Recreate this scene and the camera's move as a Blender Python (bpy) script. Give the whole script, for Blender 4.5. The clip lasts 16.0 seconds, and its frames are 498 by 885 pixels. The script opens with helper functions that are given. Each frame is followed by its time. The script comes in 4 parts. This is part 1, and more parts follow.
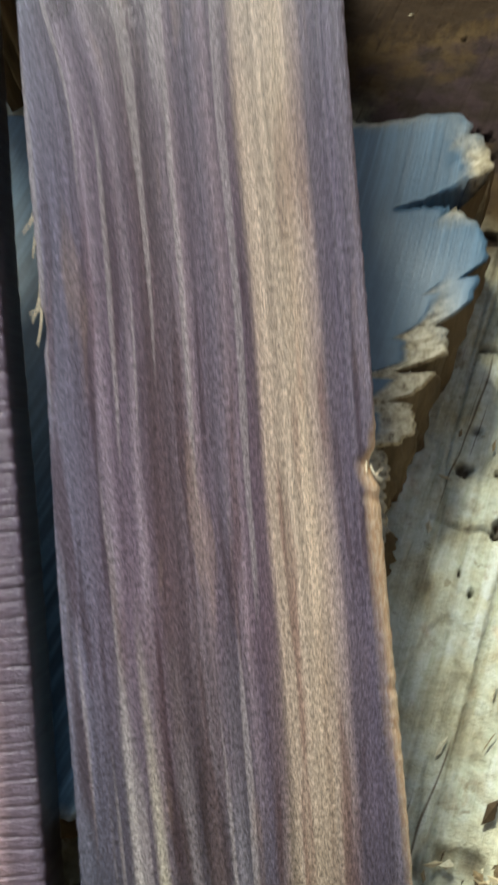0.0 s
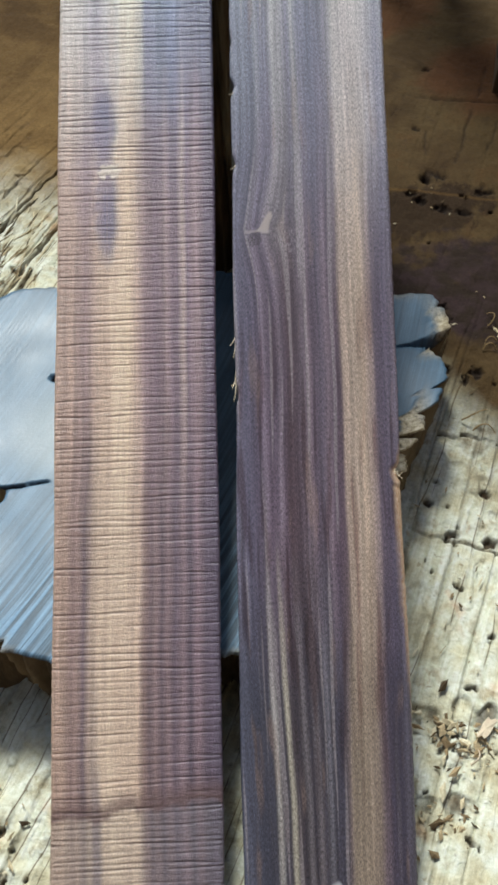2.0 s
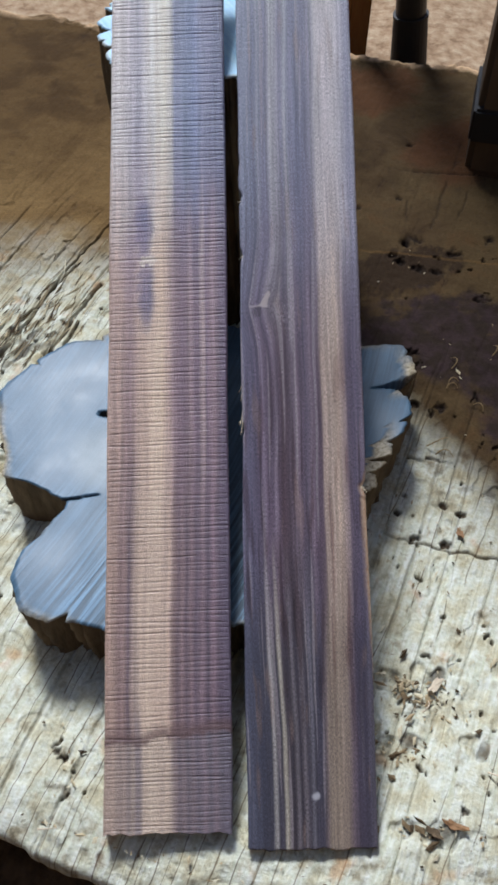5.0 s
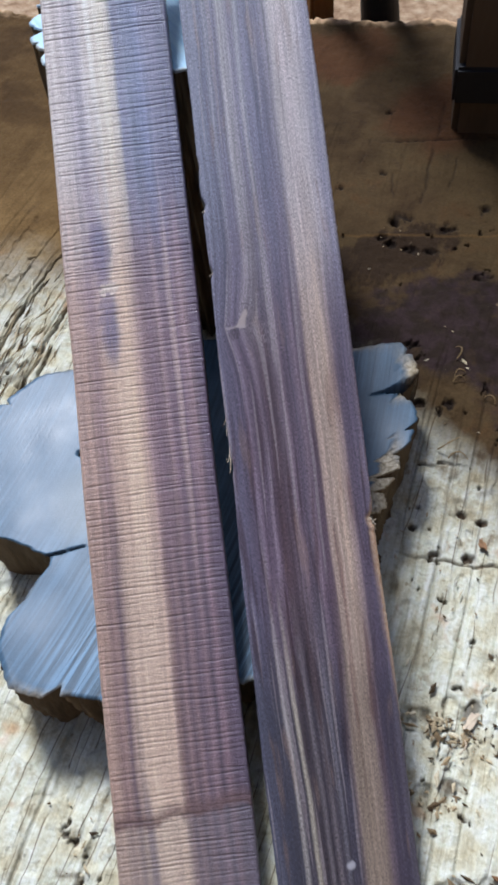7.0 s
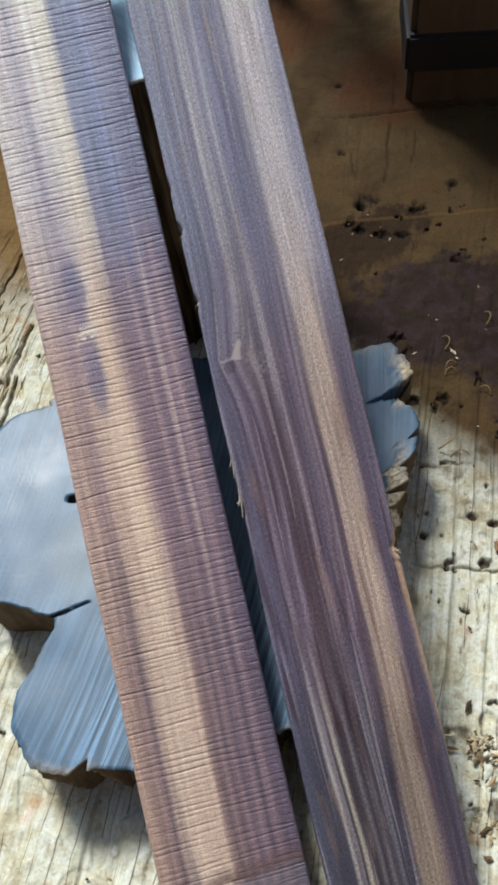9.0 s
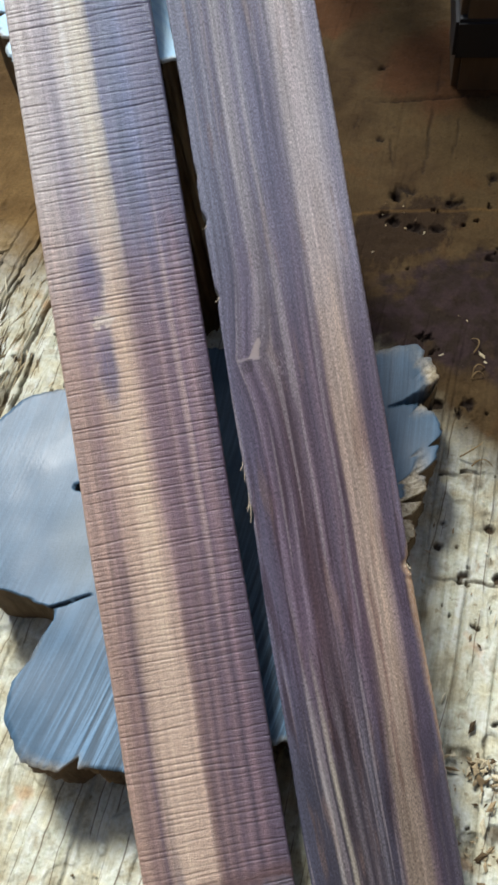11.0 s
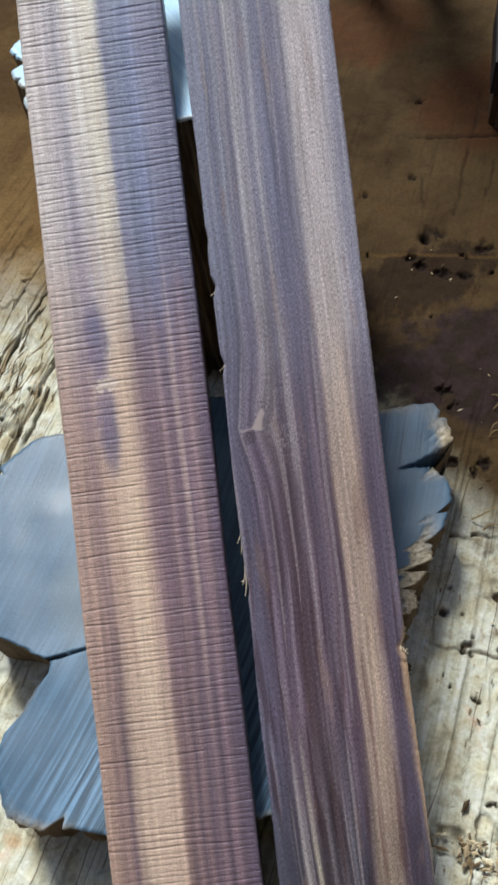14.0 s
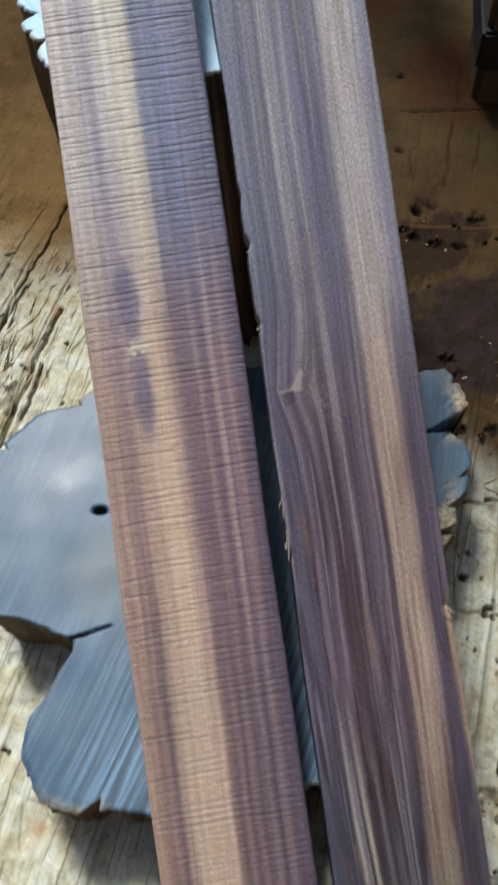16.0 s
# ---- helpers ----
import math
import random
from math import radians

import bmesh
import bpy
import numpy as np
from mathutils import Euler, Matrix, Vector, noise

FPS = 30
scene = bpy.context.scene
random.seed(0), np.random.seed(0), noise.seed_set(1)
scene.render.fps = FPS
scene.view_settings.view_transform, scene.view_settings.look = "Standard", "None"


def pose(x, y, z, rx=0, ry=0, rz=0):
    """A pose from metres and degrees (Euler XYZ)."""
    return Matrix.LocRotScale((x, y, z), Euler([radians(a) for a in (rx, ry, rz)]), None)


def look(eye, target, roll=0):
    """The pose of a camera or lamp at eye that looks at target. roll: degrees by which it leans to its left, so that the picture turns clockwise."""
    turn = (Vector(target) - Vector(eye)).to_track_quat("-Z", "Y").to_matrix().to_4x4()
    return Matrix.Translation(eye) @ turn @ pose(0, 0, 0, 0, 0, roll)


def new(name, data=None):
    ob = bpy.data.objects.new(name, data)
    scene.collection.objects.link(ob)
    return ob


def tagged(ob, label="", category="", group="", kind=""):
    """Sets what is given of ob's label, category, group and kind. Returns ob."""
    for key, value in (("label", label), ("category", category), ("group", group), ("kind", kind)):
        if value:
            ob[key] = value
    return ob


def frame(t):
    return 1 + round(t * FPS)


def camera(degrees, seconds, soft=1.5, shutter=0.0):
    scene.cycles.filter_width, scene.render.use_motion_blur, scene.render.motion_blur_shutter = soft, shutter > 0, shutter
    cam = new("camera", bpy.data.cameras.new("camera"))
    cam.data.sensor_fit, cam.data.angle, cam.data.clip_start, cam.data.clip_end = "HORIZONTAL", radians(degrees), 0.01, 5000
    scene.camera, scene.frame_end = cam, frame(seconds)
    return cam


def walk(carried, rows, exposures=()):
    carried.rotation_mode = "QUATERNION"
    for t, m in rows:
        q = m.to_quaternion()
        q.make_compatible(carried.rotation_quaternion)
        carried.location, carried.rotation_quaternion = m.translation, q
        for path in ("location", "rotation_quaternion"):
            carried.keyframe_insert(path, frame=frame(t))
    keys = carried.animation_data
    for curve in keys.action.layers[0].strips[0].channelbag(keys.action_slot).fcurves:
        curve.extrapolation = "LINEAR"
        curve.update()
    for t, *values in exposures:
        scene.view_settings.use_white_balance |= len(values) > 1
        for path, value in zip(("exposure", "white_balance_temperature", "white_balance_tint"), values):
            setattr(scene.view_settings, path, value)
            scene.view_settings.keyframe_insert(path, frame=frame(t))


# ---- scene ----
LENS = 31.88
cam = camera(LENS, 16.0, soft=3.1, shutter=0.5)
# seconds, place in metres, turn in degrees
PATH = [
    (0.0, 0.0641, 0.0984, 0.2980, 28.89, 5.66, -1.87),
    (0.5, 0.0618, 0.1080, 0.3591, 27.25, 4.65, -2.10),
    (1.0, 0.0593, 0.0929, 0.4293, 32.63, 3.28, -1.99),
    (1.5, 0.0156, 0.0017, 0.4889, 36.36, 0.01, -2.46),
    (2.0, -0.0038, -0.0454, 0.4590, 36.54, -0.55, -1.53),
    (2.5, 0.0003, -0.0407, 0.4766, 35.45, -0.69, -0.55),
    (3.0, 0.0016, -0.0676, 0.5144, 37.53, -0.66, 0.45),
    (3.5, 0.0082, -0.1130, 0.5302, 38.09, -0.43, 0.09),
    (4.0, -0.0007, -0.1421, 0.5556, 37.48, -0.58, -1.10),
    (4.5, 0.0008, -0.1365, 0.5776, 37.77, -0.29, -0.36),
    (7.0, 0.0196, -0.0600, 0.5549, 35.33, 4.46, -4.87),
    (7.5, 0.0466, -0.0326, 0.5544, 34.09, 5.88, -3.72),
    (8.0, 0.0303, -0.0066, 0.5631, 31.81, 5.42, -7.60),
    (8.5, -0.0207, 0.0156, 0.5555, 31.57, 3.43, -12.02),
    (9.0, -0.0062, 0.0017, 0.5564, 31.90, 4.96, -11.94),
    (11.5, 0.0074, 0.0270, 0.5499, 30.09, 4.64, -7.69),
    (12.0, 0.0256, 0.0168, 0.5501, 30.62, 6.24, -7.97),
    (12.5, 0.0189, 0.0198, 0.5596, 31.41, 5.61, -7.37),
    (13.0, 0.0043, 0.0266, 0.5422, 31.79, 3.60, -4.95),
    (13.5, 0.0043, 0.0476, 0.5555, 29.55, 3.34, -3.78),
    (14.0, 0.0280, 0.0639, 0.5650, 29.79, 5.21, -4.63),
    (14.5, 0.0183, 0.0302, 0.5493, 32.63, 3.85, -1.71),
    (15.0, -0.0104, -0.0070, 0.5478, 33.93, 0.85, 0.92),
    (15.5, -0.0250, 0.0057, 0.5490, 31.46, 1.32, -4.62),
    (16.0, -0.0320, 0.0603, 0.5493, 29.40, 1.72, -8.08),
]
EXPOSURES = [(0.0, 0.81, 6430, -5), (0.5, 0.69, 6130, -1), (1.0, 0.89, 6130, 1), (1.5, 0.64, 6130, 2), (2.0, 0.38, 6130, 2), (2.5, 0.27, 6030, 2), (3.5, 0.22, 5930, 6), (4.5, 0.14, 5730, 8), (7.0, 0.3, 5600, 12), (8.5, 0.36, 5980, 7), (12.5, 0.34, 6080, 7), (13.5, 0.31, 6080, 7), (14.5, 0.35, 6030, 7), (15.5, 0.09, 6080, 6), (16.0, 0.16, 6180, 7)]
walk(cam, [(t, pose(x, y, z, rx, ry, rz)) for t, x, y, z, rx, ry, rz in PATH], EXPOSURES)


# ---- light ----
SUN_AZ, SUN_EL = -15.0, 53.0          # degrees from +y towards +x, and above the ground
world = bpy.data.worlds.new("sky")
scene.world = world
world.use_nodes = True
wn, wl = world.node_tree.nodes, world.node_tree.links
sky = wn.new("ShaderNodeTexSky")
sky.sky_type, sky.sun_disc = "NISHITA", False
sky.sun_elevation, sky.sun_rotation = radians(SUN_EL), radians(SUN_AZ)
sky.air_density, sky.dust_density = 1.0, 1.5
wl.new(sky.outputs[0], wn["Background"].inputs[0])
wn["Background"].inputs[1].default_value = 0.115
sun = new("sun", bpy.data.lights.new("sun", "SUN"))
sun.data.energy, sun.data.angle, sun.data.color = 3.6, radians(13), (1.0, 0.965, 0.91)
az, el = radians(SUN_AZ), radians(SUN_EL)
sun.matrix_world = look((math.sin(az) * math.cos(el) * 5, math.cos(az) * math.cos(el) * 5, math.sin(el) * 5), (0, 0, 0))


# ---- materials ----
class Mat:
    """A small helper round a node tree."""

    def __init__(self, name, rough=0.7, spec=0.5):
        self.m = bpy.data.materials.new(name)
        self.m.use_nodes = True
        self.t = self.m.node_tree
        self.b = self.t.nodes["Principled BSDF"]
        self.b.inputs["Roughness"].default_value = rough
        self.b.inputs["Specular IOR Level"].default_value = spec

    def put(self, sock, v):
        if hasattr(v, "is_output"):
            self.t.links.new(v, sock)
        else:
            sock.default_value = (*v, 1) if isinstance(v, tuple) and len(v) == 3 and sock.type == "RGBA" else v

    def node(self, kind, out=0, props=(), **ins):
        n = self.t.nodes.new("ShaderNode" + kind)
        for k, v in dict(props).items():
            setattr(n, k, v)
        for k, v in ins.items():
            self.put(n.inputs[int(k[1:]) if k[0] == "i" and k[1:].isdigit() else k], v)
        return n.outputs[out]

    def math(self, op, a, b=0.0, c=0.0, clamp=False):
        return self.node("Math", props=dict(operation=op, use_clamp=clamp), i0=a, i1=b, i2=c)

    def xyz(self):
        co = self.node("TexCoord", 3)
        n = self.t.nodes.new("ShaderNodeSeparateXYZ")
        self.t.links.new(co, n.inputs[0])
        return co, n.outputs[0], n.outputs[1], n.outputs[2]

    def vec(self, x, y, z=0.0):
        return self.node("CombineXYZ", i0=x, i1=y, i2=z)

    def noise(self, co, scale, detail=4.0, rough=0.55, dist=0.0):
        return self.node("TexNoise", 0, Vector=co, Scale=scale, Detail=detail, Roughness=rough, Distortion=dist)

    def ramp(self, f, stops, mode="LINEAR"):
        n = self.t.nodes.new("ShaderNodeValToRGB")
        n.color_ramp.interpolation = mode
        e = n.color_ramp.elements
        while len(e) < len(stops):
            e.new(0.5)
        for k, (p, c) in zip(e, stops):
            k.position, k.color = p, (*c, 1) if isinstance(c, tuple) else (c, c, c, 1)
        self.put(n.inputs[0], f)
        return n.outputs[0]

    def mix(self, f, a, b, mode="MIX"):
        n = self.t.nodes.new("ShaderNodeMix")
        n.data_type, n.blend_type = "RGBA", mode
        for s, v in ((n.inputs["Factor"], f), (n.inputs[6], a), (n.inputs[7], b)):
            self.put(s, v)
        return n.outputs[2]

    def attr(self, name):
        return self.node("Attribute", 2, props=dict(attribute_name=name))

    def span(self, v, a, b, c=0.0, d=1.0):
        return self.node("MapRange", props=dict(interpolation_type="SMOOTHSTEP"), i0=v, i1=a, i2=b, i3=c, i4=d)

    def done(self, color, bump=None, strength=0.3, distance=0.001, rough=None):
        self.put(self.b.inputs["Base Color"], color)
        if bump is not None:
            self.put(self.b.inputs["Normal"], self.node("Bump", Strength=strength, Distance=distance, Height=bump))
        if rough is not None:
            self.put(self.b.inputs["Roughness"], rough)
        return self.m


def tone(r, g, b):
    """A colour chip read in 0 to 255, as a linear colour."""
    return tuple((c / 255 / 12.92) if c < 11 else ((c / 255 + 0.055) / 1.055) ** 2.4 for c in (r, g, b))


def bands(*stops):
    return [(p, tone(*c)) for p, c in stops]


def blob(M, x, y, cx, cy, rx, ry):
    """1 at (cx, cy), falling to 0 at the ellipse rx, ry."""
    dx = M.math("DIVIDE", M.math("SUBTRACT", x, cx), rx)
    dy = M.math("DIVIDE", M.math("SUBTRACT", y, cy), ry)
    d = M.math("ADD", M.math("MULTIPLY", dx, dx), M.math("MULTIPLY", dy, dy))
    return M.span(d, 0.0, 1.0, 1.0, 0.0)


def smooth_board_material():
    M = Mat("planed_purple_wood", 0.42, 0.7)
    co, x, y, z = M.xyz()
    wander = M.noise(M.vec(0.0, M.math("MULTIPLY", y, 7.0), 1.7), 1.0, 2.0)
    u = M.math("ADD", x, M.math("MULTIPLY", M.math("SUBTRACT", wander, 0.5), 0.003))
    fine = M.noise(M.vec(M.math("MULTIPLY", x, 90.0), M.math("MULTIPLY", y, 9.0)), 1.0, 3.0)
    u = M.math("ADD", u, M.math("MULTIPLY", M.math("SUBTRACT", fine, 0.5), 0.0034))
    # grain swept into the knot from above, and out of it below
    above = M.math("MULTIPLY", M.span(y, 0.344, 0.348), M.math("POWER", M.span(y, 0.335, 0.402, 1.0, 0.0), 1.6))
    below = M.math("MULTIPLY", M.span(y, 0.344, 0.348, 1.0, 0.0), M.math("POWER", M.span(y, 0.298, 0.350), 1.5))
    reach = M.math("MULTIPLY", M.span(x, 0.016, 0.033, 1.0, 0.0), M.span(x, -0.002, 0.006, 0.15, 1.0))
    u = M.math("ADD", u, M.math("MULTIPLY", M.math("MULTIPLY", M.math("ADD", above, below), reach), 0.0062))
    # the lines lean outwards at the low end
    u = M.math("SUBTRACT", u, M.math("MULTIPLY", M.span(y, 0.0, 0.20, 0.0056, 0.0), M.span(x, 0.030, 0.050, 1.0, -0.25)))
    U = M.math("DIVIDE", u, 0.08)
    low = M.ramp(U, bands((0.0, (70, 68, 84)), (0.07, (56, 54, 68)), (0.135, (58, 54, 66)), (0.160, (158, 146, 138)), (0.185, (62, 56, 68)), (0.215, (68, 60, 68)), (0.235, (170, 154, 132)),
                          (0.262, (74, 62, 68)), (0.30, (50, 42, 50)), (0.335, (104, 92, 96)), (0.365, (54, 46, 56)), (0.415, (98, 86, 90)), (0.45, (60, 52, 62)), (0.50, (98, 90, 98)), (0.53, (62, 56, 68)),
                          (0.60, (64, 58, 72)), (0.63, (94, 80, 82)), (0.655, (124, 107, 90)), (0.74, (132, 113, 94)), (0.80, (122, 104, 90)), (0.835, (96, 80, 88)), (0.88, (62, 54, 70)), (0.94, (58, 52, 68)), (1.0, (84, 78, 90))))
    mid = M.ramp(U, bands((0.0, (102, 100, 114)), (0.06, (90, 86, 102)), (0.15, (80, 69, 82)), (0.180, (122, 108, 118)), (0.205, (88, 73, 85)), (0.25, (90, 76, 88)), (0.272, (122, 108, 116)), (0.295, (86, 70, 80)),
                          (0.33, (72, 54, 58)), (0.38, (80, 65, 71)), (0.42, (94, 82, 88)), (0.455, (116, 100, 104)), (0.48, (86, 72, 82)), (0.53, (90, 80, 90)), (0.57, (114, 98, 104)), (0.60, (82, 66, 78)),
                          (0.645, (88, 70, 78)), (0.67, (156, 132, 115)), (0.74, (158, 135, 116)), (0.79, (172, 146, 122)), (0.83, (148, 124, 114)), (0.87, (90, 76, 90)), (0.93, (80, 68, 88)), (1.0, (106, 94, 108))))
    # far end: the same bands with bluish sky sheen painted in
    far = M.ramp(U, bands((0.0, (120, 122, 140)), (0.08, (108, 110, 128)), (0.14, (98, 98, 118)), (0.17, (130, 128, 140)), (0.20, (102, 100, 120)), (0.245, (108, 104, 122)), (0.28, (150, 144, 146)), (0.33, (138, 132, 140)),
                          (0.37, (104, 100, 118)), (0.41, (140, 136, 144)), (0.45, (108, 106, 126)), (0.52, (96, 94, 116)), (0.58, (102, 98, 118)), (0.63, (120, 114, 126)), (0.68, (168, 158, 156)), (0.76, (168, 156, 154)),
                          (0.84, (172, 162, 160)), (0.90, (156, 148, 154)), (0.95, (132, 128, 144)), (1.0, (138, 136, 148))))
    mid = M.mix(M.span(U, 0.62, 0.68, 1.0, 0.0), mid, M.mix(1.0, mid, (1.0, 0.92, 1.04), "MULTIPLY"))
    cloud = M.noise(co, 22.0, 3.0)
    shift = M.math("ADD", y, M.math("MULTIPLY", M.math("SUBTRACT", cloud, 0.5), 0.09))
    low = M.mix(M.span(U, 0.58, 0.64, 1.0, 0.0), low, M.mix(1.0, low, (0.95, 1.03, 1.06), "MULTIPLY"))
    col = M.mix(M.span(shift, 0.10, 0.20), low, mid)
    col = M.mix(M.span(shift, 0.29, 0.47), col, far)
    # finer lines within the bands, broken along their length
    streak = M.noise(M.vec(M.math("MULTIPLY", u, 520.0), M.math("MULTIPLY", y, 9.0)), 1.0, 5.0, 0.65)
    col = M.mix(0.55, col, M.ramp(streak, [(0.33, 0.22), (0.5, 0.5), (0.67, 0.80)]), "OVERLAY")
    thin = M.noise(M.vec(M.math("MULTIPLY", u, 260.0), M.math("MULTIPLY", y, 4.5), 5.0), 1.0, 2.0, 0.4)
    col = M.mix(M.math("MULTIPLY", M.span(thin, 0.58, 0.64, 0.0, 0.38), M.span(U, 0.60, 0.66, 1.0, 0.2)), col, tone(160, 148, 148))
    rust = M.noise(M.vec(M.math("MULTIPLY", u, 200.0), M.math("MULTIPLY", y, 12.0), 9.0), 1.0, 2.0, 0.5)
    core = M.math("MULTIPLY", M.span(y, 0.02, 0.12), M.span(y, 0.24, 0.36, 1.0, 0.0))
    col = M.mix(M.math("MULTIPLY", M.span(rust, 0.54, 0.66, 0.0, 0.75), core), col, M.mix(1.0, col, (0.50, 0.34, 0.34), "MULTIPLY"))
    warm = M.noise(M.vec(M.math("MULTIPLY", u, 150.0), M.math("MULTIPLY", y, 16.0), 14.0), 1.0, 2.0, 0.5)
    col = M.mix(M.span(warm, 0.60, 0.72, 0.0, 0.35), col, tone(132, 104, 88))
    # open pores and torn fibre, short along the grain
    pore = M.noise(M.vec(M.math("MULTIPLY", x, 3000.0), M.math("MULTIPLY", y, 640.0)), 1.0, 3.0, 0.7)
    mott = M.noise(M.vec(M.math("MULTIPLY", x, 1700.0), M.math("MULTIPLY", y, 380.0), 3.0), 1.0, 4.0, 0.7)
    col = M.mix(0.78, col, M.ramp(pore, [(0.34, 0.10), (0.5, 0.5), (0.66, 0.92)]), "OVERLAY")
    col = M.mix(0.40, col, M.ramp(mott, [(0.34, 0.22), (0.5, 0.5), (0.66, 0.80)]), "OVERLAY")
    # pale torn knot with a dark foot, worn flecks beside it, a small worn dot
    wob = M.math("MULTIPLY", M.math("SUBTRACT", M.noise(co, 190.0), 0.5), 0.004)
    xw, yw = M.math("ADD", x, wob), M.math("ADD", y, wob)
    tip = M.math("SUBTRACT", M.math("ABSOLUTE", M.math("SUBTRACT", xw, M.math("ADD", 0.0150, M.math("MULTIPLY", M.math("SUBTRACT", yw, 0.343), 0.40)))), M.math("MULTIPLY", M.math("SUBTRACT", 0.3545, yw), 0.21))
    tri = M.math("MULTIPLY", M.span(tip, 0.0, 0.0012, 1.0, 0.0), M.math("MULTIPLY", M.span(yw, 0.3415, 0.3430), M.span(yw, 0.3525, 0.3545, 1.0, 0.0)))
    col = M.mix(M.math("MULTIPLY", tri, 0.8), col, tone(168, 150, 142))
    ridge = M.math("MULTIPLY", M.span(M.math("ABSOLUTE", M.math("SUBTRACT", yw, 0.3430)), 0.0004, 0.0014, 1.0, 0.0), M.math("MULTIPLY", M.span(x, 0.005, 0.007), M.span(x, 0.017, 0.020, 1.0, 0.0)))
    col = M.mix(M.math("MULTIPLY", ridge, 0.6), col, tone(160, 146, 144))
    col = M.mix(M.math("MULTIPLY", M.span(blob(M, xw, yw, 0.0112, 0.3390, 0.0042, 0.0050), 0.2, 0.7), M.span(pore, 0.40, 0.55, 1.0, 0.25)), col, tone(52, 42, 46))
    fleck = M.math("MULTIPLY", blob(M, x, y, 0.028, 0.338, 0.010, 0.009), M.span(mott, 0.50, 0.60))
    col = M.mix(M.math("MULTIPLY", fleck, 0.55), col, tone(158, 146, 152))
    col = M.mix(M.math("MULTIPLY", blob(M, xw, yw, 0.0425, 0.0306, 0.0032, 0.0030), 0.9), col, tone(166, 164, 170))
    col = M.node("HueSaturation", Saturation=0.80, Value=1.28, Color=col)
    # bare sapwood where the edge is broken away, much darker sides, ends and underside
    col = M.mix(M.attr("bare"), col, M.mix(M.span(mott, 0.4, 0.6), tone(200, 160, 124), tone(226, 200, 170)))
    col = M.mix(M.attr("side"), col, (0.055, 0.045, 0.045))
    rough = M.ramp(mott, [(0.3, 0.28), (0.7, 0.48)])
    return M.done(col, M.math("ADD", M.math("ADD", streak, mott), pore), 0.65, 0.0005, rough)


def sawn_board_material():
    M = Mat("rough_sawn_brown_wood", 0.5, 0.8)
    co, x, y, z = M.xyz()
    wander = M.noise(M.vec(0.0, M.math("MULTIPLY", y, 7.0), 7.7), 1.0, 2.0)
    u = M.math("ADD", x, M.math("MULTIPLY", M.math("SUBTRACT", wander, 0.5), 0.006))
    fine = M.noise(M.vec(M.math("MULTIPLY", x, 80.0), M.math("MULTIPLY", y, 7.0), 2.0), 1.0, 3.0)
    u = M.math("ADD", u, M.math("MULTIPLY", M.math("SUBTRACT", fine, 0.5), 0.004))
    U = M.math("DIVIDE", u, 0.079)
    low = M.ramp(U, bands((0.0, (176, 132, 104)), (0.08, (168, 128, 104)), (0.125, (138, 102, 95)), (0.155, (152, 114, 100)), (0.19, (112, 87, 96)), (0.23, (168, 134, 108)), (0.29, (200, 164, 130)), (0.40, (206, 170, 134)),
                          (0.51, (196, 158, 126)), (0.55, (148, 110, 97)), (0.585, (112, 84, 92)), (0.62, (140, 106, 104)), (0.66, (104, 78, 92)), (0.70, (132, 100, 102)), (0.74, (100, 76, 94)), (0.79, (130, 99, 106)),
                          (0.83, (96, 74, 94)), (0.87, (132, 99, 108)), (0.92, (100, 78, 98)), (1.0, (90, 74, 96))))
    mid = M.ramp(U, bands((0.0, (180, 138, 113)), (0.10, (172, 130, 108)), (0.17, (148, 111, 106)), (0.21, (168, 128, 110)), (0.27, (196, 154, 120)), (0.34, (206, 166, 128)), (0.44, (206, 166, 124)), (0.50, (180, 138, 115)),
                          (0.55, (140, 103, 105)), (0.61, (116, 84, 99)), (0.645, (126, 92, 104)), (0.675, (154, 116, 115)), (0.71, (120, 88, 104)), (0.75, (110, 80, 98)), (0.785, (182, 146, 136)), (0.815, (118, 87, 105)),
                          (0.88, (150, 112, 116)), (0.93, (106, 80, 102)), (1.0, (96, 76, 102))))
    # upper part: bands brightened by sky glare put into the colour
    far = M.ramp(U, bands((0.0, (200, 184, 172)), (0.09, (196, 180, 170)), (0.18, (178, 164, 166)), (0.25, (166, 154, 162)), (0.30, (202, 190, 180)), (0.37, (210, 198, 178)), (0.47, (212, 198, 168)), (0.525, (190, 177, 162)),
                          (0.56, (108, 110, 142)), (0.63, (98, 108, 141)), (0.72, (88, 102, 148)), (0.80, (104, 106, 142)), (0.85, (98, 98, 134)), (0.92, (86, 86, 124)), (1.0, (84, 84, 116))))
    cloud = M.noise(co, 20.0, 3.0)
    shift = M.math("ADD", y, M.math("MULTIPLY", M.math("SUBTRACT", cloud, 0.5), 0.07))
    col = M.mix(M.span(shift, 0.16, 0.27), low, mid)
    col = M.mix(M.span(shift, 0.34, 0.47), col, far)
    streak = M.noise(M.vec(M.math("MULTIPLY", u, 300.0), M.math("MULTIPLY", y, 6.0)), 1.0, 6.0, 0.65)
    col = M.mix(0.45, col, M.ramp(streak, [(0.34, 0.26), (0.5, 0.5), (0.66, 0.78)]), "OVERLAY")
    # violet stain above and below the knot, cut off by the tan band, trailing up the board
    wob = M.math("MULTIPLY", M.math("SUBTRACT", M.noise(co, 120.0), 0.5), 0.008)
    xw, yw = M.math("ADD", x, wob), M.math("ADD", y, wob)
    bank = M.span(u, 0.027, 0.032, 1.0, 0.12)
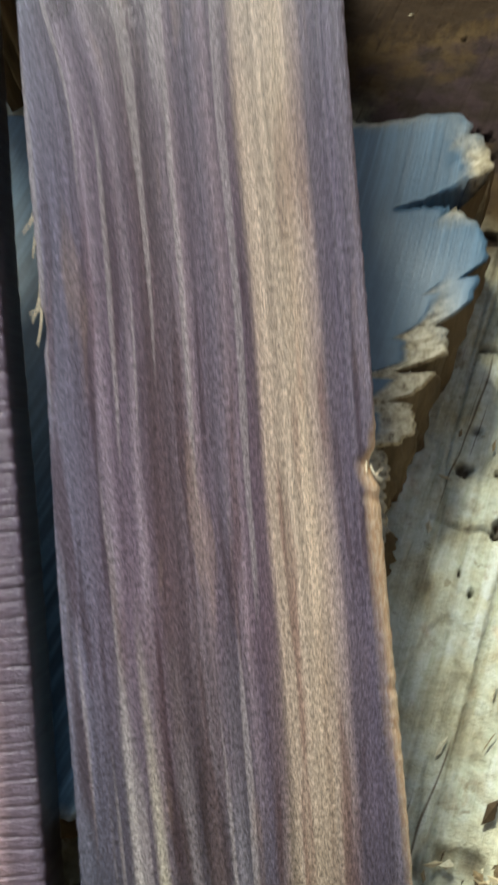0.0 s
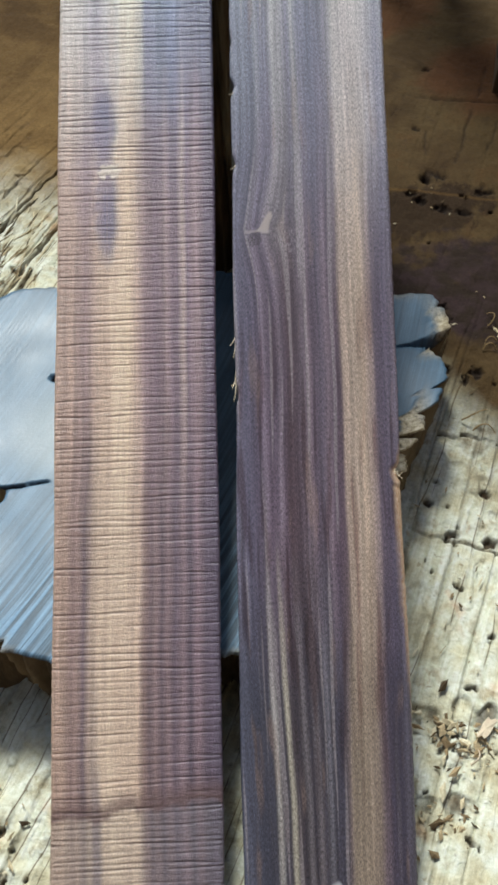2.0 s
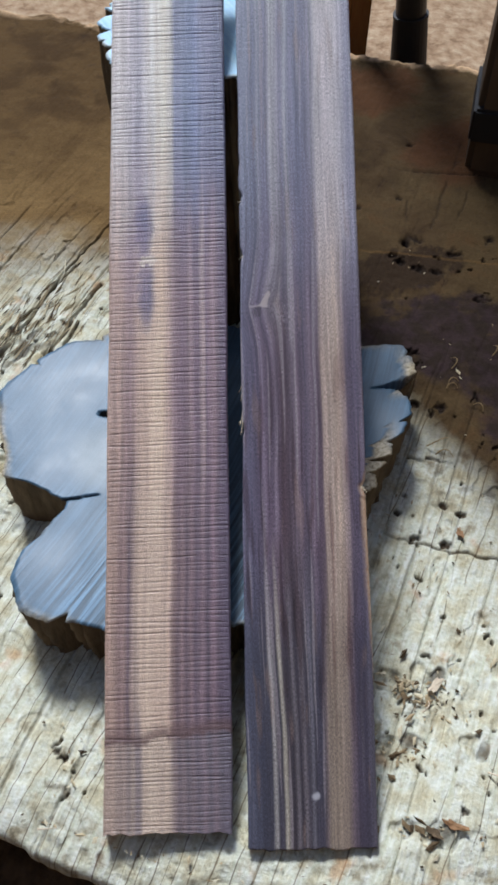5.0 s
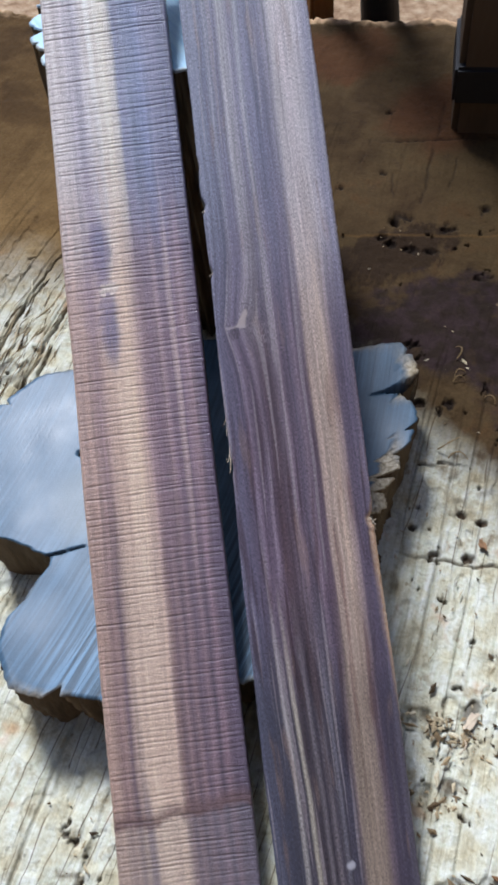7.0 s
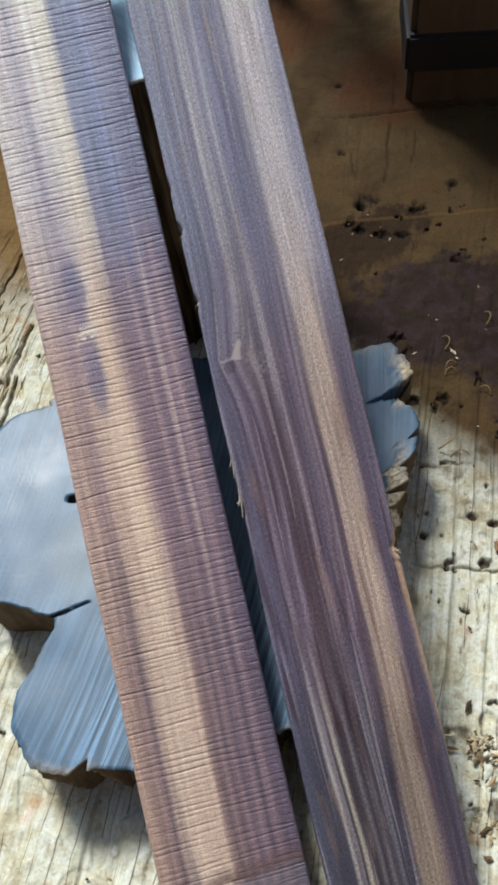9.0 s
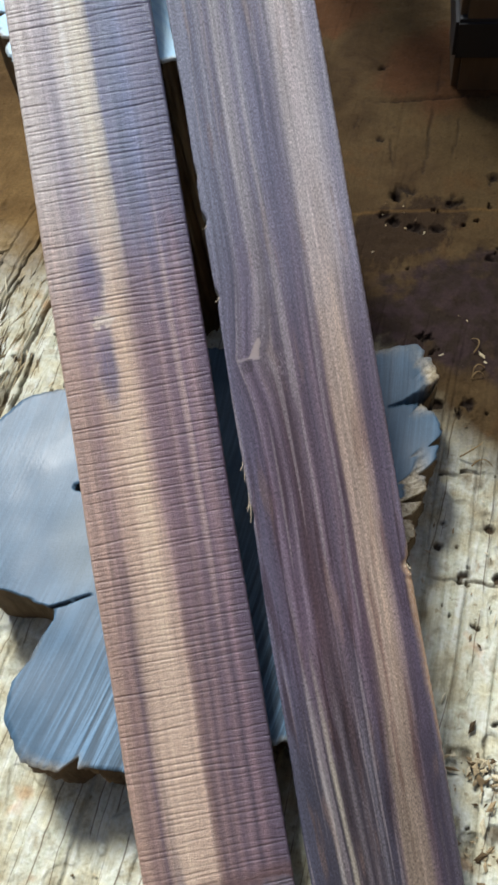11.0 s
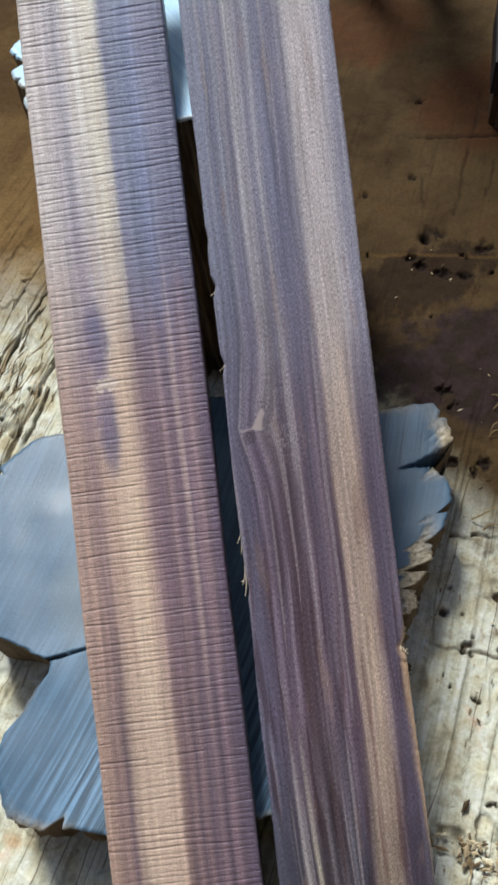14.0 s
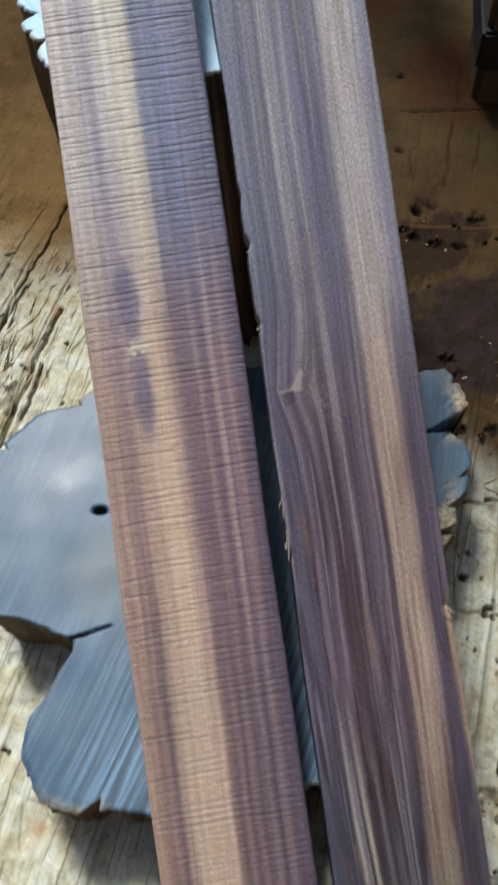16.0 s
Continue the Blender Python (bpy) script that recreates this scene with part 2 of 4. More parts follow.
    trail = M.math("MULTIPLY", M.math("MULTIPLY", M.span(u, 0.012, 0.020), bank), M.math("MULTIPLY", M.span(y, 0.375, 0.40), M.span(y, 0.42, 0.52, 1.0, 0.0)))
    col = M.mix(M.math("MULTIPLY", trail, M.span(streak, 0.35, 0.6, 0.2, 0.5)), col, tone(122, 104, 138))
    for cx, cy, rx, ry, deep in ((0.0235, 0.388, 0.0085, 0.030, 0.92), (0.0255, 0.342, 0.0080, 0.032, 0.92)):
        stain = M.math("MULTIPLY", blob(M, xw, y, cx, cy, rx, ry), M.span(streak, 0.3, 0.6, 0.65, 1.0))
        col = M.mix(M.math("MULTIPLY", M.math("MULTIPLY", stain, bank), deep), col, tone(92, 84, 124))
    halo = M.math("MULTIPLY", blob(M, xw, yw, 0.018, 0.365, 0.013, 0.040), 0.35)
    col = M.mix(halo, col, tone(150, 116, 136))
    torn = M.math("ADD", yw, M.math("MULTIPLY", M.math("SUBTRACT", M.noise(M.vec(M.math("MULTIPLY", x, 300.0), M.math("MULTIPLY", y, 300.0)), 1.0), 0.5), 0.012))
    col = M.mix(M.span(blob(M, xw, torn, 0.0265, 0.3655, 0.0080, 0.0042), 0.10, 0.60, 0.0, 0.8), col, tone(212, 190, 166))
    step = M.math("ADD", yw, M.math("MULTIPLY", x, -0.12))
    step = M.math("ADD", step, M.math("MULTIPLY", M.noise(M.vec(M.math("MULTIPLY", x, 70.0), 0.0), 1.0), 0.018))
    line = M.math("MULTIPLY", M.span(step, 0.058, 0.062), M.span(step, 0.062, 0.072, 1.0, 0.0))
    col = M.mix(M.span(step, 0.058, 0.064, 0.38, 0.0), col, M.mix(M.span(U, 0.5, 0.58), (0.44, 0.34, 0.24), (0.165, 0.155, 0.175)))
    low = M.math("MULTIPLY", M.span(step, 0.060, 0.10, 1.0, 0.25), M.span(step, 0.10, 0.16, 1.0, 0.0))
    slit = M.math("MULTIPLY", M.span(M.math("ABSOLUTE", M.math("SUBTRACT", U, 0.262)), 0.008, 0.05, 1.0, 0.0), low)
    col = M.mix(M.math("MULTIPLY", slit, 0.62), col, (0.14, 0.115, 0.165))
    col = M.mix(M.math("MULTIPLY", line, 0.75), col, (0.12, 0.05, 0.045))
    # saw marks hold dirt; torn fibres between them are paler
    fuzz = M.noise(M.vec(M.math("MULTIPLY", x, 260.0), M.math("MULTIPLY", y, 1300.0)), 1.0, 4.0, 0.7)
    col = M.mix(0.36, col, M.ramp(fuzz, [(0.34, 0.20), (0.5, 0.5), (0.66, 0.82)]), "OVERLAY")
    pore = M.noise(M.vec(M.math("MULTIPLY", x, 1700.0), M.math("MULTIPLY", y, 600.0)), 1.0, 3.0, 0.7)
    col = M.mix(0.30, col, M.ramp(pore, [(0.34, 0.20), (0.5, 0.5), (0.66, 0.80)]), "OVERLAY")
    col = M.mix(M.math("MULTIPLY", M.attr("saw"), 0.74), col, M.mix(1.0, col, (0.24, 0.16, 0.19), "MULTIPLY"))
    col = M.node("HueSaturation", Saturation=0.70, Value=1.17, Color=col)
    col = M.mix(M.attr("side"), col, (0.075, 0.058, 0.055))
    return M.done(col, M.math("ADD", fuzz, pore), 0.7, 0.0006, M.ramp(fuzz, [(0.3, 0.26), (0.7, 0.5)]))


def weathered_material():
    """Silver-cream weathered slab, with a brown tannin stain over its far half and soft shade painted before it."""
    M = Mat("weathered_wood", 0.9, 0.12)
    co, x, y, z = M.xyz()
    g = M.math("ADD", M.math("MULTIPLY", x, 0.92), M.math("MULTIPLY", y, -0.40))     # across the grain
    h = M.math("ADD", M.math("MULTIPLY", x, 0.40), M.math("MULTIPLY", y, 0.92))      # along the grain
    big = M.noise(co, 9.0, 4.0)
    fibre = M.noise(M.vec(M.math("MULTIPLY", g, 260.0), M.math("MULTIPLY", h, 14.0)), 1.0, 6.0, 0.7)
    patch = M.noise(co, 42.0, 5.0, 0.6)
    blot = M.noise(M.vec(M.math("MULTIPLY", g, 90.0), M.math("MULTIPLY", h, 40.0), 4.0), 1.0, 5.0, 0.65)
    col = M.ramp(patch, [(0.30, (0.42, 0.36, 0.22)), (0.44, (0.56, 0.53, 0.38)), (0.56, (0.64, 0.65, 0.54)), (0.70, (0.50, 0.44, 0.29))])
    col = M.mix(0.6, col, M.ramp(fibre, [(0.34, 0.28), (0.5, 0.5), (0.68, 0.74)]), "OVERLAY")
    # drying checks: thin dark lines along the grain, broken here and there
    bend = M.noise(M.vec(M.math("MULTIPLY", g, 30.0), M.math("MULTIPLY", h, 9.0), 2.0), 1.0, 3.0)
    for pitch, width, seed, lo in ((0.0118, 0.055, 0.0, 0.44), (0.0047, 0.07, 7.0, 0.56)):
        c = M.math("ADD", M.math("DIVIDE", g, pitch), M.math("MULTIPLY", bend, 1.5))
        d = M.math("ABSOLUTE", M.math("SUBTRACT", M.math("FRACT", c), 0.5))
        gate = M.noise(M.vec(M.math("MULTIPLY", M.math("FLOOR", c), 3.7), M.math("MULTIPLY", h, 11.0), seed), 1.0, 2.0)
        check = M.math("MULTIPLY", M.span(d, 0.0, width, 1.0, 0.0), M.span(M.math("SUBTRACT", gate, M.span(x, 0.0, 0.09, 0.0, 0.075)), lo, lo + 0.06))
        col = M.mix(M.math("MULTIPLY", check, 0.85), col, (0.10, 0.06, 0.028))
    col = M.mix(M.span(blot, 0.62, 0.74, 0.0, 0.6), col, (0.30, 0.19, 0.095))
    col = M.mix(M.span(M.noise(co, 26.0, 3.0), 0.62, 0.72, 0.0, 0.55), col, (0.52, 0.30, 0.15))
    edge = M.math("ADD", y, M.math("MULTIPLY", x, 0.85))
    edge = M.math("ADD", edge, M.math("MULTIPLY", M.math("SUBTRACT", big, 0.5), 0.11))
    edge = M.math("ADD", edge, M.math("MULTIPLY", M.math("SUBTRACT", patch, 0.5), 0.08))
    edge = M.math("ADD", edge, M.math("MULTIPLY", M.math("MAXIMUM", M.math("SUBTRACT", x, 0.12), 0.0), 1.0))
    mot = M.noise(co, 14.0, 5.0, 0.62, 0.4)
    soft = M.noise(co, 5.0, 3.0, 0.5, 0.3)
    brown = M.ramp(mot, bands((0.34, (50, 37, 21)), (0.46, (64, 49, 29)), (0.56, (72, 57, 35)), (0.68, (76, 54, 30))))
    brown = M.mix(M.span(soft, 0.42, 0.62, 0.0, 0.6), brown, tone(80, 65, 40))
    # rusty flush by the post, dark scuffs along the border of the stain
    rusty = M.math("ADD", M.math("ADD", blob(M, x, y, 0.245, 0.72, 0.085, 0.085), blob(M, x, y, 0.16, 0.86, 0.09, 0.08)), M.math("MULTIPLY", M.math("SUBTRACT", mot, 0.5), 2.0))
    brown = M.mix(M.span(rusty, 0.25, 0.9, 0.0, 0.60), brown, tone(76, 44, 24))
    scuff = M.math("ADD", M.math("ADD", blob(M, x, y, 0.135, 0.520, 0.07, 0.045), blob(M, x, y, 0.18, 0.535, 0.06, 0.04)), M.math("MULTIPLY", M.math("SUBTRACT", blot, 0.5), 3.0))
    brown = M.mix(M.span(scuff, 0.35, 0.9, 0.0, 0.75), brown, tone(36, 25, 17))
    seam = M.math("ABSOLUTE", M.math("SUBTRACT", M.math("ADD", y, M.math("MULTIPLY", bend, 0.012)), M.math("ADD", 0.589, M.math("MULTIPLY", x, -0.19))))
    brown = M.mix(M.math("MULTIPLY", M.span(seam, 0.0, 0.0030, 0.3, 0.0), M.span(x, 0.10, 0.13)), brown, tone(112, 84, 44))
    # on the open side the stain comes on slowly, through tan
    side = M.math("ADD", M.math("ADD", y, M.math("MULTIPLY", x, 0.10)), M.math("MULTIPLY", M.math("SUBTRACT", big, 0.5), 0.16))
    tan_ = M.mix(M.span(side, 0.58, 0.86), M.mix(M.span(mot, 0.4, 0.6), tone(118, 94, 58), tone(104, 81, 48)), M.mix(M.span(mot, 0.4, 0.6), tone(86, 66, 38), tone(70, 52, 29)))
    left = M.span(x, -0.06, 0.06, 1.0, 0.0)
    stained = M.math("ADD", M.math("MULTIPLY", left, M.span(side, 0.43, 0.60)), M.math("MULTIPLY", M.math("SUBTRACT", 1.0, left), M.span(edge, 0.44, 0.55)), clamp=True)
    col = M.mix(stained, col, M.mix(left, brown, tan_))
    # a soft shadow painted in as greyer wood before the border of the stain
    grey = M.math("MULTIPLY", M.math("MULTIPLY", M.span(edge, 0.33, 0.47), M.span(x, 0.06, 0.12)), M.math("SUBTRACT", 1.0, stained))
    col = M.mix(M.math("MULTIPLY", grey, M.span(patch, 0.35, 0.6, 0.95, 0.6)), col, M.mix(1.0, col, (0.66, 0.64, 0.63), "MULTIPLY"))
    # violet-brown blotch at the border of the stain
    v = M.math("ADD", M.math("ADD", blob(M, x, y, 0.20, 0.435, 0.16, 0.075), blob(M, x, y, 0.27, 0.35, 0.10, 0.10)), M.math("MULTIPLY", M.math("SUBTRACT", patch, 0.5), 2.2))
    col = M.mix(M.span(v, 0.15, 0.85, 0.0, 0.88), col, M.mix(M.span(M.noise(co, 75.0, 4.0), 0.40, 0.62), tone(34, 26, 23), tone(44, 33, 36)))
    col = M.mix(M.attr("pale"), col, (0.62, 0.42, 0.24))
    col = M.mix(M.math("MULTIPLY", M.attr("dirt_shade"), 0.95), col, M.mix(stained, (0.050, 0.029, 0.014), (0.014, 0.009, 0.006)))
    grain = M.noise(co, 420.0, 4.0, 0.65)
    speck = M.noise(co, 190.0, 3.0, 0.6)
    col = M.mix(M.span(speck, 0.65, 0.72, 0.0, 0.5), col, M.mix(1.0, col, (0.35, 0.25, 0.16), "MULTIPLY"))
    col = M.mix(0.30, col, M.ramp(grain, [(0.34, 0.24), (0.66, 0.74)]), "OVERLAY")
    return M.done(col, M.math("ADD", M.math("ADD", fibre, grain), blot), 0.7, 0.0016)


def cut_material(name, kx, ky, sky_tint, smooth_side):
    """Sawn end grain with sky reflection put into its blue colour: saw lines over part of it, pale torn rim."""
    M = Mat(name, 0.45, 0.32)
    co, x, y, z = M.xyz()
    g = M.math("ADD", M.math("MULTIPLY", x, kx), M.math("MULTIPLY", y, ky))
    h = M.math("ADD", M.math("MULTIPLY", x, -ky), M.math("MULTIPLY", y, kx))
    g = M.math("ADD", g, M.math("MULTIPLY", M.math("MULTIPLY", h, h), 0.5))
    saw = M.noise(M.vec(M.math("MULTIPLY", g, 420.0), M.math("MULTIPLY", h, 9.0)), 1.0, 3.0, 0.6)
    cloud = M.noise(co, 15.0, 4.0, 0.6)
    col = M.ramp(cloud, [(0.28, tuple(c * 0.80 for c in sky_tint)), (0.5, sky_tint), (0.66, tuple(c * 1.12 + 0.01 for c in sky_tint)), (0.8, tuple(c * 1.15 + 0.02 for c in sky_tint))])
    lines = M.math("MULTIPLY", M.span(M.noise(co, 8.0, 2.0), 0.38, 0.55, 0.35, 1.0), M.span(y, smooth_side, smooth_side + 0.06, 1.0, 0.28))
    col = M.mix(lines, col, M.ramp(saw, [(0.38, 0.22), (0.5, 0.48), (0.60, 0.95)]), "OVERLAY")
    col = M.mix(M.attr("rim"), col, M.ramp(M.noise(co, 420.0, 4.0, 0.7), [(0.35, (0.15, 0.11, 0.06)), (0.48, (0.40, 0.33, 0.21)), (0.65, (0.56, 0.48, 0.34))]))
    # darkness inside the broken wedge is painted, not left to its depth
    col = M.mix(M.attr("dirt_shade"), col, (0.010, 0.007, 0.005))
    if smooth_side > -0.1:
        # weathered warm patch near the middle, then a small hole and a split running in from the notch, their inner
        # shade painted near black
        wob = M.math("MULTIPLY", M.math("SUBTRACT", M.noise(co, 150.0), 0.5), 0.004)
        col = M.mix(M.span(blob(M, M.math("ADD", x, wob), M.math("ADD", y, wob), -0.107, 0.060, 0.0052, 0.0034), 0.02, 0.14), col, (0.005, 0.004, 0.004))
        col = M.mix(M.math("MULTIPLY", M.math("ADD", blob(M, x, y, -0.105, 0.018, 0.030, 0.040), M.math("MULTIPLY", M.math("SUBTRACT", cloud, 0.5), 1.2), clamp=True), 0.22), col, tone(160, 160, 148))
        off = M.math("ABSOLUTE", M.math("SUBTRACT", M.math("ADD", y, wob), M.math("ADD", -0.0205, M.math("MULTIPLY", M.math("ADD", x, 0.131), 0.22))))
        split = M.math("MULTIPLY", M.span(off, 0.0, M.span(x, -0.131, -0.104, 0.0030, 0.0005), 1.0, 0.0), M.math("MULTIPLY", M.span(x, -0.138, -0.132), M.span(x, -0.108, -0.102, 1.0, 0.0)))
        col = M.mix(split, col, (0.006, 0.005, 0.004))
    grain = M.noise(co, 700.0, 3.0, 0.7)
    col = M.mix(0.2, col, M.ramp(grain, [(0.34, 0.3), (0.66, 0.7)]), "OVERLAY")
    return M.done(col, M.math("ADD", M.math("MULTIPLY", saw, lines), M.math("MULTIPLY", grain, 0.12)), 0.8, 0.0010, M.ramp(cloud, [(0.3, 0.34), (0.7, 0.5)]))


def plain_wood(name, light, dark, scale=60.0, rough=0.7, bump=0.5):
    M = Mat(name, rough, 0.3)
    co, x, y, z = M.xyz()
    n = M.noise(M.vec(M.math("MULTIPLY", x, scale), M.math("MULTIPLY", y, scale), M.math("MULTIPLY", z, scale * 0.2)), 1.0, 6.0, 0.65)
    m = M.noise(co, 9.0, 3.0)
    col = M.ramp(n, [(0.28, dark), (0.7, light)])
    col = M.mix(M.span(m, 0.4, 0.7, 0.0, 0.5), col, dark)
    return M.done(col, n, bump, 0.002)


def ground_material():
    """Sandy, sawdust-strewn earth, darker brown beside the slab."""
    M = Mat("sandy_ground", 0.95, 0.2)
    co, x, y, z = M.xyz()
    n = M.noise(co, 55.0, 6.0, 0.65)
    m = M.noise(co, 7.0, 4.0)
    col = M.ramp(n, [(0.28, (0.20, 0.120, 0.065)), (0.5, (0.39, 0.265, 0.16)), (0.72, (0.54, 0.42, 0.28))])
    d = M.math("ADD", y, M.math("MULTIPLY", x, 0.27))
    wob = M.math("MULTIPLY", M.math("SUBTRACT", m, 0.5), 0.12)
    near_slab = M.math("MULTIPLY", M.span(M.math("ADD", d, wob), 1.02, 1.09, 1.0, 0.0), M.span(M.math("ABSOLUTE", M.math("ADD", x, wob)), 0.75, 1.1, 1.0, 0.0))
    near_slab = M.math("MULTIPLY", near_slab, M.span(M.math("ADD", y, wob), -0.7, -0.3))
    col = M.mix(near_slab, col, M.ramp(n, [(0.35, (0.045, 0.026, 0.013)), (0.65, (0.13, 0.080, 0.040))]))
    return M.done(col, n, 0.9, 0.006)


def plain(name, color, rough, spec=0.5, speck=0.3):
    M = Mat(name, rough, spec)
    co, x, y, z = M.xyz()
    n = M.noise(co, 240.0, 4.0)
    return M.done(M.mix(speck, color, M.ramp(n, [(0.3, 0.3), (0.7, 0.7)]), "OVERLAY"), n, 0.25, 0.0006)


MAT_SMOOTH, MAT_SAWN, MAT_SLAB = smooth_board_material(), sawn_board_material(), weathered_material()
# both blues hold reflected sky in the base colour, paler on the tall log
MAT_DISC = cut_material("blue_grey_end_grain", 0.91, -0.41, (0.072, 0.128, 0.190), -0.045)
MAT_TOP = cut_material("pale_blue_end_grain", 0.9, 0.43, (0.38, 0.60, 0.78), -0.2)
MAT_BARK = plain_wood("dark_bark", (0.21, 0.148, 0.086), (0.036, 0.024, 0.013), 90.0, 0.9, 0.9)
MAT_GROUND = ground_material()
MAT_BLACK = plain("black_rubber", (0.016, 0.016, 0.018), 0.6)
MAT_PIPE = plain("black_painted_steel", (0.022, 0.021, 0.021), 0.4)
MAT_BLOCK = plain_wood("grey_brown_post_wood", (0.15, 0.105, 0.062), (0.075, 0.050, 0.029), 50.0)
MAT_ORANGE = plain_wood("orange_stake_wood", (0.42, 0.20, 0.06), (0.22, 0.09, 0.025), 60.0)
MAT_WALL = plain_wood("unseen_wall_brown", (0.19, 0.135, 0.085), (0.11, 0.075, 0.045), 30.0)
MAT_CURL = plain("yellow_brown_shaving", (0.20, 0.13, 0.05), 0.8)
MAT_FIBRE = plain("pale_wood_fibre", (0.60, 0.50, 0.36), 0.8)
MAT_CHIP = plain_wood("brown_bark_chip", (0.36, 0.20, 0.09), (0.16, 0.085, 0.04), 200.0)


# ---- mesh helpers ----
def mesh_object(name, verts, faces, material, attrs=None, smooth=True, parent=None, label=""):
    me = bpy.data.meshes.new(name)
    me.from_pydata(np.asarray(verts, float).tolist(), [], faces if isinstance(faces, list) else faces.tolist())
    for key, values in (attrs or {}).items():
        a = me.attributes.new(key, "FLOAT", "POINT")
        a.data.foreach_set("value", np.ascontiguousarray(values, dtype=np.float32))
    me.polygons.foreach_set("use_smooth", [smooth] * len(me.polygons))
    me.materials.append(material)
    me.update()
    ob = new(name, me)
    ob.parent = parent
    if label:
        ob["label"] = label
    return ob


def part(name, bm, material, parent, label=""):
    me = bpy.data.meshes.new(name)
    bm.to_mesh(me)
    bm.free()
    me.materials.append(material)
    ob = new(name, me)
    ob.parent = parent
    if label:
        ob["label"] = label
    return ob


def empty(name, m=None):
    ob = new(name)
    ob.empty_display_size = 0.05
    if m is not None:
        ob.matrix_world = m
    return ob


def grid_faces(rows, cols, wrap=False, base=0):
    i, j = np.meshgrid(np.arange(rows - 1), np.arange(cols if wrap else cols - 1), indexing="ij")
    k = (j + 1) % cols
    return np.stack([base + i * cols + j, base + i * cols + k, base + (i + 1) * cols + k, base + (i + 1) * cols + j], -1).reshape(-1, 4)


def wave_noise(rng, n, freqs, amp):
    """A smooth random function of one variable: a sum of sines."""
    ph, fr, am = rng.uniform(0, 6.283, n), rng.uniform(*freqs, n), rng.normal(0, 1, n)
    return lambda s: amp * sum(a * np.sin(f * s + p) for a, f, p in zip(am, fr, ph)) / math.sqrt(n)


def value_noise(seed, scale, nx=64):
    """Smooth 2D value noise on arrays."""
    tab = np.random.RandomState(seed).uniform(-1, 1, (nx, nx))

    def f(x, y):
        x, y = np.asarray(x) * scale, np.asarray(y) * scale
        i, j = np.floor(x).astype(int), np.floor(y).astype(int)
        a, b = x - i, y - j
        a, b = a * a * (3 - 2 * a), b * b * (3 - 2 * b)
        t = lambda p, q: tab[p % nx, q % nx]
        return (t(i, j) * (1 - a) + t(i + 1, j) * a) * (1 - b) + (t(i, j + 1) * (1 - a) + t(i + 1, j + 1) * a) * b
    return f


# ---- ground ----
def ground():
    xs = np.concatenate([[-60, -8, -2], np.linspace(-1.2, 1.2, 90), [2, 8, 60]])
    ys = np.concatenate([[-60, -8, -2], np.linspace(-0.9, 2.2, 110), [3, 8, 60]])
    X, Y = np.meshgrid(xs, ys)
    n1, n2 = value_noise(3, 7.0), value_noise(4, 31.0)
    Z = GROUND_Z + 0.010 * n1(X, Y) + 0.004 * n2(X, Y)
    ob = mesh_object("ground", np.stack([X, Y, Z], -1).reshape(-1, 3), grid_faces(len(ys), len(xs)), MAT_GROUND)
    return tagged(ob, "sandy brown earth strewn with sawdust under the slab", "ground", kind="structure")


GROUND_Z = -0.10


# ---- the weathered slab ----
NEAR = wave_noise(np.random.RandomState(5), 9, (15, 130), 0.0022)
FAR = wave_noise(np.random.RandomState(6), 10, (6, 60), 0.004)


